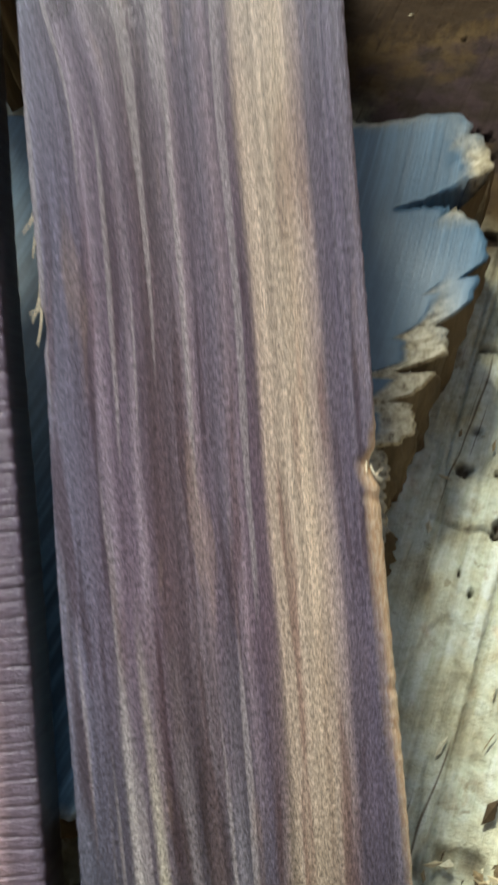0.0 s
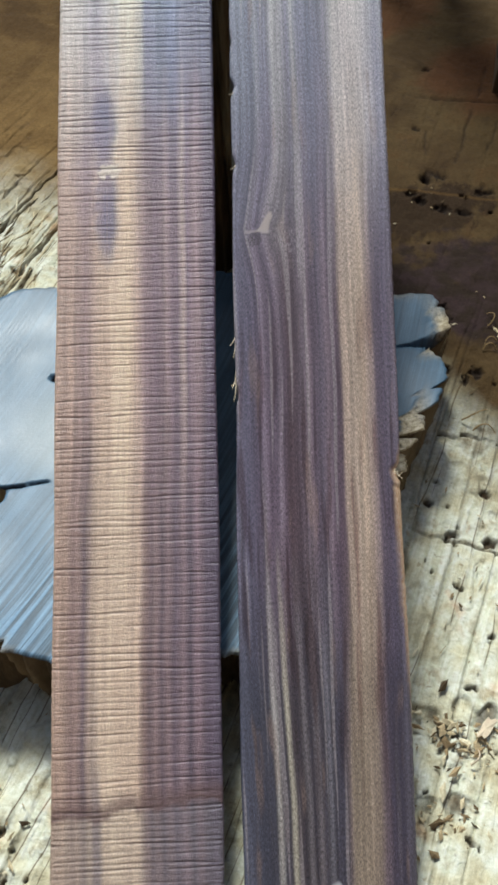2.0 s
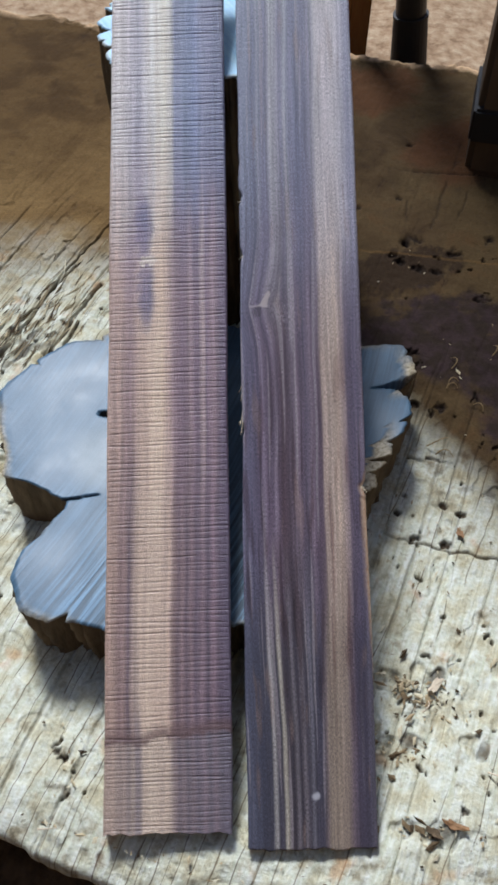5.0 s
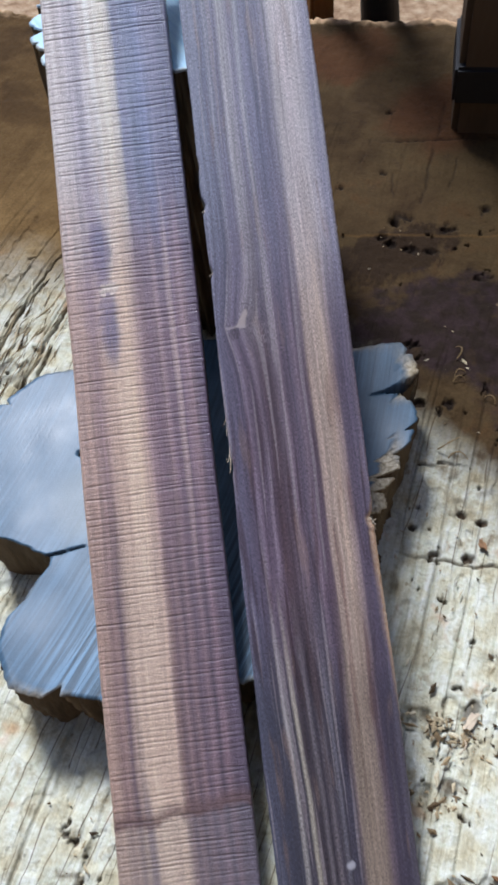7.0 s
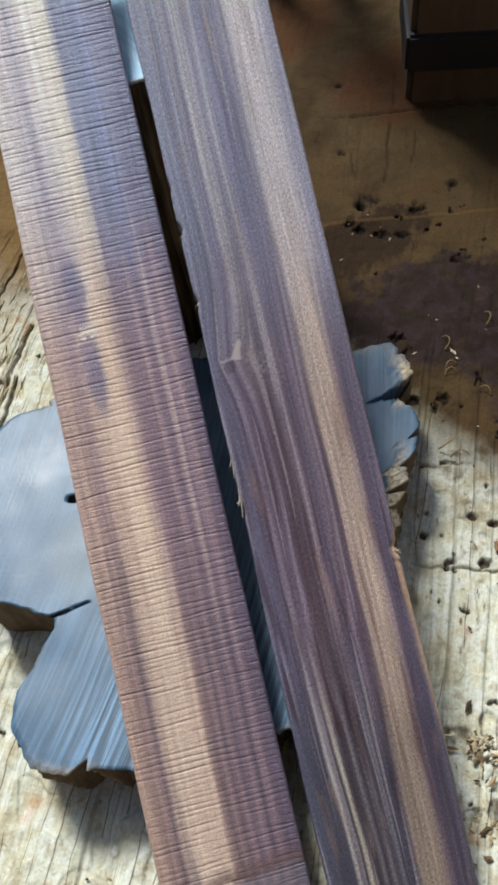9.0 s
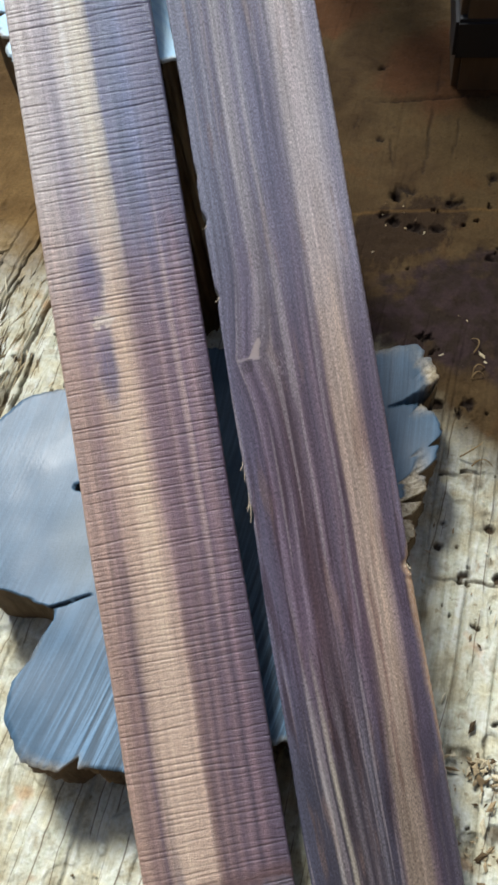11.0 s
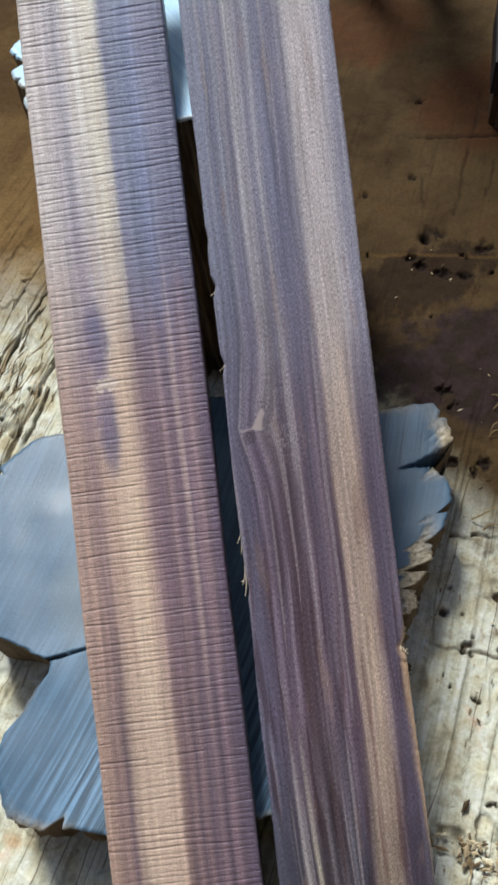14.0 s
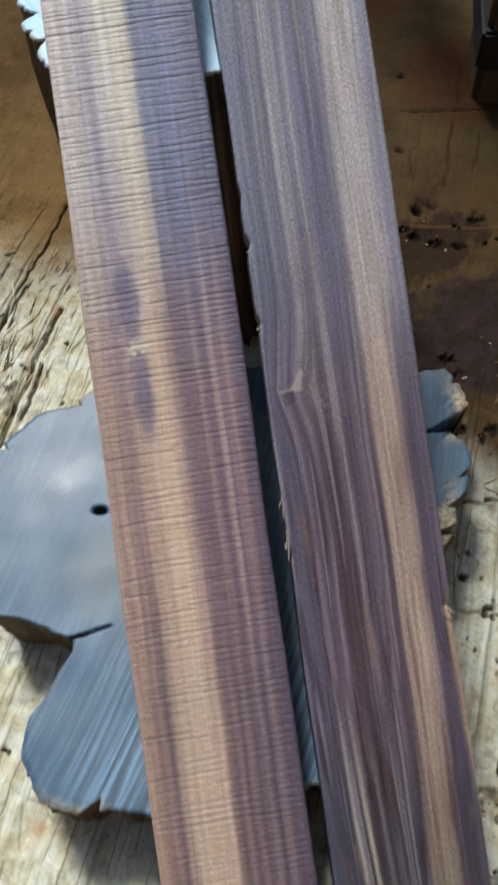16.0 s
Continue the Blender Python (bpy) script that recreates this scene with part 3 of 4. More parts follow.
def slab():
    rng = np.random.RandomState(11)
    xs = np.concatenate([np.linspace(a, b, n, endpoint=False) for a, b, n in ((-0.62, -0.25, 30), (-0.25, -0.085, 250), (-0.085, 0.075, 50), (0.075, 0.285, 310), (0.285, 0.36, 40), (0.36, 0.6201, 20))])
    vs = np.concatenate([np.linspace(0, 0.62, 620, endpoint=False), np.linspace(0.62, 1, 130)])
    nx, ny = len(xs), len(vs)
    X, V = np.meshgrid(xs, vs)
    y0 = np.where(X < 0.02, -0.047 + 0.335 * (0.02 - X), -0.047 + 0.10 * (X - 0.02)) + NEAR(X)
    y1 = 0.972 - 0.27 * X + FAR(X) + 0.0022 * value_noise(29, 190.0)(X, X * 0.0)
    Y = y0 + (y1 - y0) * V
    n1, n2, n3 = value_noise(21, 11.0), value_noise(22, 60.0), value_noise(23, 170.0)
    Z = 0.0018 * n1(X, Y) + 0.0009 * n2(X, Y) + 0.0006 * n3(X, Y)
    d0, d1 = Y - y0, y1 - Y
    Z -= 0.010 * np.clip(1 - d0 / 0.05, 0, 1) ** 2
    Z += 0.002 * np.clip(1 - d1 / 0.02, 0, 1) * (0.6 + n3(X, Y))
    pale = np.clip(1.1 - d1 / 0.010, 0, 1) * np.clip(0.6 + n3(X * 0.6, Y), 0, 1)
    # the flat ground of a stain is smoother than the bare weathered part
    bare = np.clip((0.56 - Y - 0.85 * X) / 0.12, 0, 1)
    g = 0.92 * X - 0.40 * Y + 0.012 * n1(X * 0.5, Y * 0.5)
    h = 0.40 * X + 0.92 * Y

    def checks(pitch, seed, keep):
        c = g / pitch
        line = np.floor(c)
        off = 0.5 + 0.30 * np.sin(line * 12.9898 + seed) + (0.10 * n1(line * 0.37 + seed, h * 0.9) + 0.035 * n2(line * 0.61, h * 0.6))
        dist = np.abs(c - line - off) * pitch
        live = np.clip(2.2 * n1(line * 3.17 + seed, h * 0.45) + keep, 0, 1)
        return np.clip(1.25 - dist / (0.0009 + 0.0005 * np.sin(line * 7.1)), 0, 1) * live

    chk = np.maximum(0.75 * checks(0.0125, 0.0, 0.35), 0.8 * checks(0.031, 4.0, 0.1)) * (0.25 + 0.75 * bare)
    Z -= 0.0022 * chk
    dirt_shade = 0.5 * chk
    # slivers between the checks stand at slightly different heights
    Z += 0.0008 * np.sin(np.floor(g / 0.0125) * 5.7) * bare
    # flaked scales: low terraces with ragged brown edges
    f = n2(g * 0.9 + 3, h * 0.35) + 0.5 * n3(X * 0.7, Y * 0.5)
    terr = np.clip((f - 0.2) * 10, 0, 1) * bare
    Z -= 0.0012 * terr
    ragged = np.clip(1 - np.abs(f - 0.2) * 11, 0, 1) * np.clip(n1(X * 1.3, Y * 1.3) * 2.5 + 0.3, 0, 1) * bare
    dirt_shade = np.maximum(dirt_shade, 0.28 * ragged)
    # worm holes and pits, most of them in clusters
    spots = [(rng.uniform(-0.3, 0.4), rng.uniform(0.0, 0.60)) for _ in range(150)]
    for cx, cy in ((0.13, 0.10), (0.14, 0.02), (0.19, 0.30), (-0.12, 0.05), (0.11, 0.06), (0.17, 0.14), (-0.2, 0.42)):
        spots += [(rng.normal(cx, 0.018), rng.normal(cy, 0.018)) for _ in range(5)]
    spots += [(-0.118, 0.059), (-0.104, 0.037), (-0.122, 0.070), (0.113, 0.206), (0.115, 0.197), (0.194, 0.740)]
    for px, py in spots:
        r = rng.choice([0.0008, 0.0012, 0.0016, 0.0026], p=[0.56, 0.30, 0.11, 0.03]) * rng.uniform(0.8, 1.3)
        near = (np.abs(X - px) < 0.012) & (np.abs(Y - py) < 0.012)
        a = rng.uniform(0, 3.14)
        dx, dy = X[near] - px, Y[near] - py
        p, q = dx * math.cos(a) + dy * math.sin(a), -dx * math.sin(a) + dy * math.cos(a)
        dd = np.hypot(p * rng.uniform(0.28, 0.9), q) / r + 1.1 * n3(X[near] * 3.1, Y[near] * 3.1)
        k = np.clip(1.35 - dd, 0, 1)
        Z[near] -= 0.0035 * np.clip(k * 1.6, 0, 1)
        dirt_shade[near] = np.maximum(dirt_shade[near], np.clip(k * 1.6, 0, 0.9))
    # crumbled, flaked-out hollows with brown floors
    for cx, cy, rx, ry in ((0.100, 0.108, 0.014, 0.012), (0.122, 0.112, 0.012, 0.008), (0.106, 0.066, 0.016, 0.006), (0.120, 0.008, 0.014, 0.007), (0.098, 0.012, 0.008, 0.006), (0.150, 0.062, 0.008, 0.007), (0.215, 0.255, 0.02, 0.012), (-0.21, 0.43, 0.03, 0.02), (-0.19, 0.30, 0.02, 0.012)):
        q = ((X - cx) / rx) ** 2 + ((Y - cy) / ry) ** 2
        k = np.clip((1.25 - q + 0.9 * n3(g * 0.9, h * 0.6) + 0.9 * n2(h * 1.3, g * 2.1)) * 2.5, 0, 1) * (q < 3)
        Z -= 0.0030 * k * (0.7 + 0.5 * n3(g * 1.2 + 3, h * 0.7))
        dirt_shade = np.maximum(dirt_shade, k * np.clip(0.42 + 0.6 * n3(g * 1.1 + 4, h * 0.6) + 0.4 * n2(g * 2.3, h * 1.1), 0, 0.8))
    # one long split across the grain, and a few short ones
    for sx, sy, ex, slope in ((0.105, 0.226, 0.30, -0.28), (0.16, 0.70, 0.34, -0.2)):
        line = sy + slope * (X - sx) + 0.003 * n2(X * 0.4, 0 * X + sy) + 0.0016 * n3(X, 0 * X)
        k = np.clip(1.3 - np.abs(Y - line) / 0.0013, 0, 1) * (X > sx) * (X < ex) * np.clip(1.0 + 1.2 * n2(X * 0.8, 0 * X + 2), 0.15, 1) * np.clip(0.3 + (X - sx) / 0.05, 0, 1)
        Z -= 0.0024 * k
        dirt_shade = np.maximum(dirt_shade, 0.85 * k)
    # cracks along the grain in the stained part, fine and broken
    for ax, ay, bx, by, wide in ((0.196, 0.590, 0.252, 0.742, 0.0016), (0.170, 0.60, 0.178, 0.64, 0.0012), (0.222, 0.60, 0.246, 0.655, 0.0011), (0.150, 0.662, 0.166, 0.70, 0.0010), (-0.215, 0.445, -0.118, 0.640, 0.0013),
                                 (-0.195, 0.375, -0.135, 0.515, 0.0020), (-0.182, 0.385, -0.150, 0.462, 0.0016), (-0.230, 0.40, -0.165, 0.545, 0.0015), (0.152, 0.296, 0.135, 0.300, 0.0016), (0.165, 0.292, 0.150, 0.299, 0.0016)):
        L = math.hypot(bx - ax, by - ay)
        p, q = ((X - ax) * (bx - ax) + (Y - ay) * (by - ay)) / L, ((X - ax) * (by - ay) - (Y - ay) * (bx - ax)) / L
        k = np.clip(1.3 - np.abs(q + 0.0022 * n2(p * 0.6, q * 0 + ax) + 0.001 * n3(p, q * 0)) / wide, 0, 1) * (p > 0) * (p < L) * np.clip(1.1 + 1.2 * n2(p * 0.7 + 5, q * 0 + ay), 0, 1)
        Z -= (0.0035 if ay < 0.58 else 0.0012) * k
        dirt_shade = np.maximum(dirt_shade, (0.9 if ay < 0.58 else 0.5) * k)
    # burst pits with ragged brown mouths
    for px, py, r in ((0.1753, 0.573, 0.0060), (0.166, 0.570, 0.0035), (0.1756, 0.531, 0.0045), (0.160, 0.541, 0.0040), (0.190, 0.526, 0.0055), (0.2517, 0.573, 0.0060), (0.2296, 0.4835, 0.0050), (0.152, 0.552, 0.0030), (0.214, 0.552, 0.0045),
                      (0.1709, 0.3521, 0.0042), (0.1477, 0.3554, 0.0030), (0.1287, 0.2632, 0.0040), (0.122, 0.2465, 0.0026), (0.133, 0.2440, 0.0018), (0.133, 0.2230, 0.0028), (0.158, 0.252, 0.0022), (0.170, 0.243, 0.0022), (0.154, 0.2165, 0.0024),
                      (0.172, 0.644, 0.0034), (0.194, 0.742, 0.0034), (0.126, 0.63, 0.0030)):
        d = np.hypot((X - px) * 0.8, Y - py) / r + 0.4 * n3(X * 2.3, Y * 2.3) + 0.9 * n2(X * 2.1 + px * 50, Y * 2.1)
        k = np.clip(1.15 - d, 0, 1)
        Z -= 0.0045 * k
        dirt_shade = np.maximum(dirt_shade, np.clip(1.5 * k, 0, 1))
    top = np.stack([X, Y, Z], -1).reshape(-1, 3)
    faces = [grid_faces(ny, nx)]
    ring = np.concatenate([np.arange(nx), np.arange(1, ny) * nx + nx - 1, (ny - 1) * nx + np.arange(nx - 2, -1, -1), np.arange(ny - 2, 0, -1) * nx])
    rim = top[ring]
    verts, dirt_shades = [top], [dirt_shade.reshape(-1)]
    n, base, prev = len(ring), len(top), ring
    cx, cy = 0.0, 0.45
    for depth, inset in ((0.003, -0.0025), (0.010, -0.0035), (0.017, -0.002), (0.026, 0.014), (0.060, 0.034)):
        w = np.array(rim)
        dr = w[:, :2] - (cx, cy)
        w[:, :2] -= dr / np.linalg.norm(dr, axis=1)[:, None] * (inset + 0.0012 * n3(w[:, :1], w[:, 1:2] + depth * 5))
        w[:, 2] = rim[:, 2] - depth + 0.0012 * n2(w[:, 0], w[:, 1] + depth * 9)
        verts.append(w)
        # random dirt, plus painted shade on the undercut rings below the rim
        dirt_shades.append(np.clip(0.6 * n3(w[:, 0] * 0.7, w[:, 1] * 0.7) + (depth > 0.02) * 0.9, 0, 0.9))
        cur = base + np.arange(n)
        faces.append(np.stack([prev, cur, np.roll(cur, -1), np.roll(prev, -1)], -1))
        prev, base = cur, base + n
    verts.append([[cx, cy, GROUND_Z + 0.012]])
    dirt_shades.append([0.0])
    tri = np.stack([prev, np.full(n, base), np.roll(prev, -1)], -1)
    allf = np.concatenate(faces).tolist() + tri.tolist()
    pales = np.r_[pale.reshape(-1), np.zeros(5 * n + 1)]
    ob = mesh_object("weathered_slab", np.concatenate(verts), allf, MAT_SLAB, {"dirt_shade": np.concatenate(dirt_shades), "pale": pales})
    return tagged(ob, "thick cream weathered wooden slab, cracked, worm-holed and stained brown", "wood slab")


# ---- log rounds ----
def outline(knots, notches, seed, rough):
    """Radius over the angle (degrees): knots of (angle, radius), narrow notches of (angle, depth, half width), and a ragged rim."""
    a, r = np.array([k[0] for k in knots], float), np.array([k[1] for k in knots], float)
    w1, w2 = wave_noise(np.random.RandomState(seed), 8, (18, 45), rough), wave_noise(np.random.RandomState(seed + 1), 12, (60, 190), rough * 0.6)

    def f(deg):
        deg = (np.asarray(deg) + 180) % 360 - 180
        out = np.interp(deg, np.r_[a[-1] - 360, a, a[0] + 360], np.r_[r[-1], r, r[0]])
        for at, depth, half in notches:
            k = np.clip(1 - np.abs((deg - at + 180) % 360 - 180) / half, 0, 1)
            out = out - depth * k
        s = np.radians(deg)
        return out + np.round(w1(s) + w1(s + 6.2831853) * 0, 5) + w2(s)
    return f


def log_round(name, centre, top, bottom, radius, face_mat, label, category, taper=0.0, lean=(0.0, 0.0), segs=900):
    root = empty(name, Matrix.Translation((centre[0], centre[1], bottom)))
    hgt = top - bottom
    deg = np.arange(segs) * 360.0 / segs
    R = radius(deg)
    ca, sa = np.cos(np.radians(deg)), np.sin(np.radians(deg))
    s = np.r_[np.linspace(0.02, 0.9, 120 if hgt < 0.1 else 26), 0.94, 0.965, 0.982, 0.994, 1.0]
    nz = value_noise(len(name), 40.0)
    V, dirt_shade, rim = [], [], []
    inner = np.minimum(R, np.convolve(np.r_[R[-40:], R, R[:40]], np.ones(81) / 81, "valid"))
    for k in s:
        rr = inner * k * (1 - k ** 6) + R * k * k ** 6 if k < 1 else R
        x, y = rr * ca, rr * sa
        z = hgt + 0.0006 * nz(x, y) - (0.0015 if k == 1 else 0.0)
        if hgt < 0.1:
            # a small bored hole, and a split running in from the notch
            z = z - 0.007 * np.clip(2.2 - 2.2 * np.hypot((x + 0.107) / 0.0050, (y - 0.060) / 0.0030) + 0.5 * nz(x * 7, y * 7), 0, 1)
            off = np.abs(y + 0.0205 - 0.22 * (x + 0.131) - 0.001 * nz(x * 4, y * 4))
            z = z - 0.0035 * np.clip(1.2 - off / 0.0011, 0, 1) * (x < -0.104) * (x > -0.15)
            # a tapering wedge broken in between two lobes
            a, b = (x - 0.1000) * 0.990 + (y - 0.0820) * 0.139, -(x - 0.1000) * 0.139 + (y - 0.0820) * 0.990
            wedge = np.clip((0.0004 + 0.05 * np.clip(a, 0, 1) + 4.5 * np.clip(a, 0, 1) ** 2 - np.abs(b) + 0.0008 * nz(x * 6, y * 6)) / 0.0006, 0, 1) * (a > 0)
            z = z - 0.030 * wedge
        else:
            wedge = 0.0
        V.append(np.stack([x, y, np.broadcast_to(z, x.shape)], -1))
        torn = np.exp(-(((deg + 180) % 360 - 180 - 8) / 26.0) ** 2)
        edge = np.clip((k - 0.968 + 0.115 * torn) / 0.03, 0, 1) * np.clip(0.45 + 0.55 * torn + nz(x * 0.8, y * 0.8), 0, 1)
        if hgt < 0.1:
            V[-1][:, 2] -= 0.0012 * edge * (0.6 + 0.6 * nz(x * 13, y * 13) + 0.6 * nz(x * 27, y * 27))
        rim.append(edge * np.ones(segs))
        dirt_shade.append(wedge * np.ones(segs))
    V = np.concatenate(V)
    faces = grid_faces(len(s), segs, wrap=True)[:, ::-1]
    V = np.concatenate([V, [[0, 0, hgt]]])
    cap = [(len(V) - 1, i, (i + 1) % segs) for i in range(segs)]
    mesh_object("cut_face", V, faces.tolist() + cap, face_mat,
                {"rim": np.r_[np.concatenate(rim), 0], "dirt_shade": np.r_[np.concatenate(dirt_shade), 0]}, parent=root)
    B, levels = [], np.linspace(0, 1, 12)
    flute = wave_noise(np.random.RandomState(77), 10, (30, 120), 0.003)
    for k in levels:
        out = R + flute(np.radians(deg)) * min(1, k * 6) + taper * k + 0.002 * nz(ca * 3 + k * 2, sa * 3) * (k > 0)
        out = out - 0.0006
        B.append(np.stack([out * ca + lean[0] * k, out * sa + lean[1] * k, np.full(segs, hgt * (1 - k) - 0.0016 * (k == 0))], -1))
    mesh_object("bark", np.concatenate(B), grid_faces(len(levels), segs, wrap=True)[:, ::-1], MAT_BARK, parent=root, label="dark rough fluted bark")
    return tagged(root, label, category, group="log rounds under the boards")


DISC_R = outline([(-179, 0.159), (-176, 0.1445), (-171, 0.130), (-167.7, 0.1315), (-161, 0.151), (-158.4, 0.166), (-153, 0.178), (-144.4, 0.183), (-138.5, 0.174), (-134, 0.161), (-128, 0.153), (-110, 0.130), (-91, 0.119),
                  (-60, 0.128), (-35, 0.098), (-12, 0.089), (-6, 0.0975), (1, 0.0985), (5.6, 0.106), (10, 0.1135), (15, 0.118), (17, 0.128), (21.5, 0.1385), (25, 0.1445), (29, 0.149), (32.8, 0.148),
                  (34.2, 0.167), (36, 0.175), (40, 0.182), (44.5, 0.184), (51, 0.169), (54, 0.161), (80, 0.150), (105, 0.160), (124, 0.187), (131, 0.187), (136, 0.199), (146, 0.207), (156.5, 0.210), (168.5, 0.187), (174, 0.178), (179, 0.178)],
                 [(-136.7, 0.010, 1.3), (41.4, 0.005, 0.7), (21.7, 0.011, 1.0), (15.2, 0.006, 1.0), (7.4, 0.018, 1.8), (0.6, 0.007, 1.4), (-10.5, 0.006, 1.5), (129.5, 0.005, 1.0), (145.5, 0.006, 0.8)], 31, 0.0012)
TOP_R = outline([(-175, 0.0905), (-168, 0.100), (-161, 0.1005), (-153, 0.107), (-147, 0.109), (-140.5, 0.1135), (-135, 0.117), (-120, 0.112), (-88, 0.1025), (-60, 0.099), (-45, 0.094), (-30, 0.091), (0, 0.090), (60, 0.098), (120, 0.100), (165, 0.097)],
                [(-158.4, 0.009, 2.5), (-145.0, 0.010, 2.5), (-174.5, 0.006, 3), (170, 0.012, 6), (20, 0.02, 6), (-40, 0.010, 4)], 41, 0.0014)

# ---- boards ----
TILT = 28.683
BOARD_Z = 0.0052


def board_pose(x, along):
    """Board frame: x across, y up the slope, z out of the top face."""
    return pose(0, 0, BOARD_Z, TILT, 0, 0) @ pose(x, along, 0)


def board(name, width, length, thick, at_x, at_y, material, seed, saw, bare, label):
    rng = np.random.RandomState(seed)
    ny, nx = (1900 if saw else 700), 44
    ys = np.linspace(0, length, ny)
    le, re = wave_noise(rng, 8, (8, 60), 0.0003), wave_noise(rng, 8, (8, 60), 0.0003)
    lf, rf = wave_noise(rng, 12, (300, 1500), 0.00009), wave_noise(rng, 12, (300, 1500), 0.00009)
    left, right = le(ys) + lf(ys), width + re(ys) + rf(ys)
    if not saw:
        for cy, dep in ((0.421, 0.0022), (0.379, 0.0018), (0.447, 0.001), (0.26, 0.0012)):
            left = left + dep * np.clip(1 - np.abs(ys - cy) / 0.006, 0, 1)
        right = right - 0.0022 * np.clip(1 - np.abs(ys - 0.221) / 0.006, 0, 1)
    t = np.r_[0.0, 0.004, 0.012, np.linspace(0.03, 0.97, nx - 6), 0.988, 0.996, 1.0]
    X = left[:, None] + (right - left)[:, None] * t[None, :]
    Y = np.repeat(ys[:, None], nx, 1)
    Y = Y + np.where(Y < 0.002, 0.0012 * value_noise(seed, 300)(X, Y), 0)
    n = value_noise(seed + 2, 90.0)
    Z = 0.0002 * n(X, Y * 0.3)
    Z -= 0.0010 * np.clip(1 - t / 0.012, 0, 1)[None, :] + 0.0010 * np.clip(1 - (1 - t) / 0.012, 0, 1)[None, :]
    attr_saw = np.zeros_like(X)
    if saw:
        # saw marks: uneven cross grooves, a few deeper
        s, marks = 0.0, []
        while s < length:
            s += rng.choice([0.0024, 0.0031, 0.0038]) * rng.uniform(0.88, 1.12)
            marks.append((s, rng.choice([0.45, 0.6, 0.7, 0.85]) * rng.uniform(0.8, 1.0), 0.025 + rng.uniform(-0.02, 0.02)))
        bend = value_noise(seed + 5, 25.0)
        for m, deep, slope in marks:
            rows = (ys > m - 0.008) & (ys < m + 0.008)
            d = np.abs(Y[rows] - m - slope * (X[rows] - width / 2) - 0.0006 * bend(X[rows] * 2, m * 7 + 0 * X[rows]))
            k = np.clip(1 - d / (0.00045 + 0.00035 * deep), 0, 1) * deep * np.clip(0.80 + 0.9 * bend(X[rows] * 4, m * 31 + 0 * X[rows]), 0, 1)
            attr_saw[rows] = np.maximum(attr_saw[rows], k)
        Z -= 0.0005 * attr_saw
    attr_bare = np.zeros_like(X)
    if bare:
        w = bare * np.clip((0.238 - ys) / 0.026, 0, 1) * np.clip((ys - 0.085) / 0.115, 0, 1) * (0.9 + 0.12 * n(ys * 0.5, ys * 0 + 0.2))
        edge = np.clip((X - (right - w)[:, None]) / 0.0018, 0, 1) * (w[:, None] > 0.0004)
        attr_bare = edge
        Z -= np.clip(X - (right - w)[:, None], 0, 1) * 0.55 * (w[:, None] > 0.0004)
    top = np.stack([X, Y, Z], -1).reshape(-1, 3)
    ring = np.concatenate([np.arange(nx), np.arange(1, ny) * nx + nx - 1, (ny - 1) * nx + np.arange(nx - 2, -1, -1), np.arange(ny - 2, 0, -1) * nx])
    r = top[ring]
    low = r.copy()
    mid = r.copy()
    mid[:, 2] -= 0.0012
    low[:, 2] = -thick
    N, k = len(ring), len(top)
    a, b = k + np.arange(N), k + N + np.arange(N)
    faces = [grid_faces(ny, nx), np.stack([ring, a, np.roll(a, -1), np.roll(ring, -1)], -1), np.stack([a, b, np.roll(b, -1), np.roll(a, -1)], -1)]
    allf = np.concatenate(faces).tolist() + [b[::-1].tolist()]
    z = np.zeros(N)
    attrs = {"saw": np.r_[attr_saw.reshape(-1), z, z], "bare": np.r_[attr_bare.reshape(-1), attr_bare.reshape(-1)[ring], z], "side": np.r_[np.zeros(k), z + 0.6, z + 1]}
    ob = mesh_object(name, np.concatenate([top, mid, low]), allf, material, attrs)
    ob.matrix_world = board_pose(at_x, at_y)
    return tagged(ob, label, "board", group="boards leaning on the log rounds")


ground()
slab()
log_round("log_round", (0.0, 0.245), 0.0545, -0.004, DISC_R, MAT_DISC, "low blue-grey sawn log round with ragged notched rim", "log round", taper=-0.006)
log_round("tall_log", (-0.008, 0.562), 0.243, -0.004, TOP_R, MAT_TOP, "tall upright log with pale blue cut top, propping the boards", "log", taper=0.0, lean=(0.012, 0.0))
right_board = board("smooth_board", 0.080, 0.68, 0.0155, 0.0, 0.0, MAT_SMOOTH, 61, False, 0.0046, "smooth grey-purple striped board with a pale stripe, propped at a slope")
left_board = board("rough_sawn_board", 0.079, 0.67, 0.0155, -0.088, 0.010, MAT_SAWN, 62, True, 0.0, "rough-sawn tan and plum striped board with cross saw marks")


# ---- things behind ----
def tube(bm, r0, r1, z0, z1, segs=28):
    m = Matrix.Translation((0, 0, (z0 + z1) / 2))
    bmesh.ops.create_cone(bm, cap_ends=True, segments=segs, radius1=r0, radius2=r1, depth=z1 - z0, matrix=m)


def pipe_leg():
    root = empty("pipe_leg", pose(0.232, 0.985, -0.095, 0, -5, 0))
    bm = bmesh.new()
    tube(bm, 0.0195, 0.0195, 0.10, 0.85)
    part("pipe", bm, MAT_PIPE, root)
    bm = bmesh.new()
    tube(bm, 0.026, 0.0222, 0.0, 0.118)
    tube(bm, 0.0228, 0.0228, 0.118, 0.123)
    part("foot", bm, MAT_BLACK, root, "black rubber foot")
    return tagged(root, "black steel pipe leg with rubber foot behind the slab", "furniture leg")


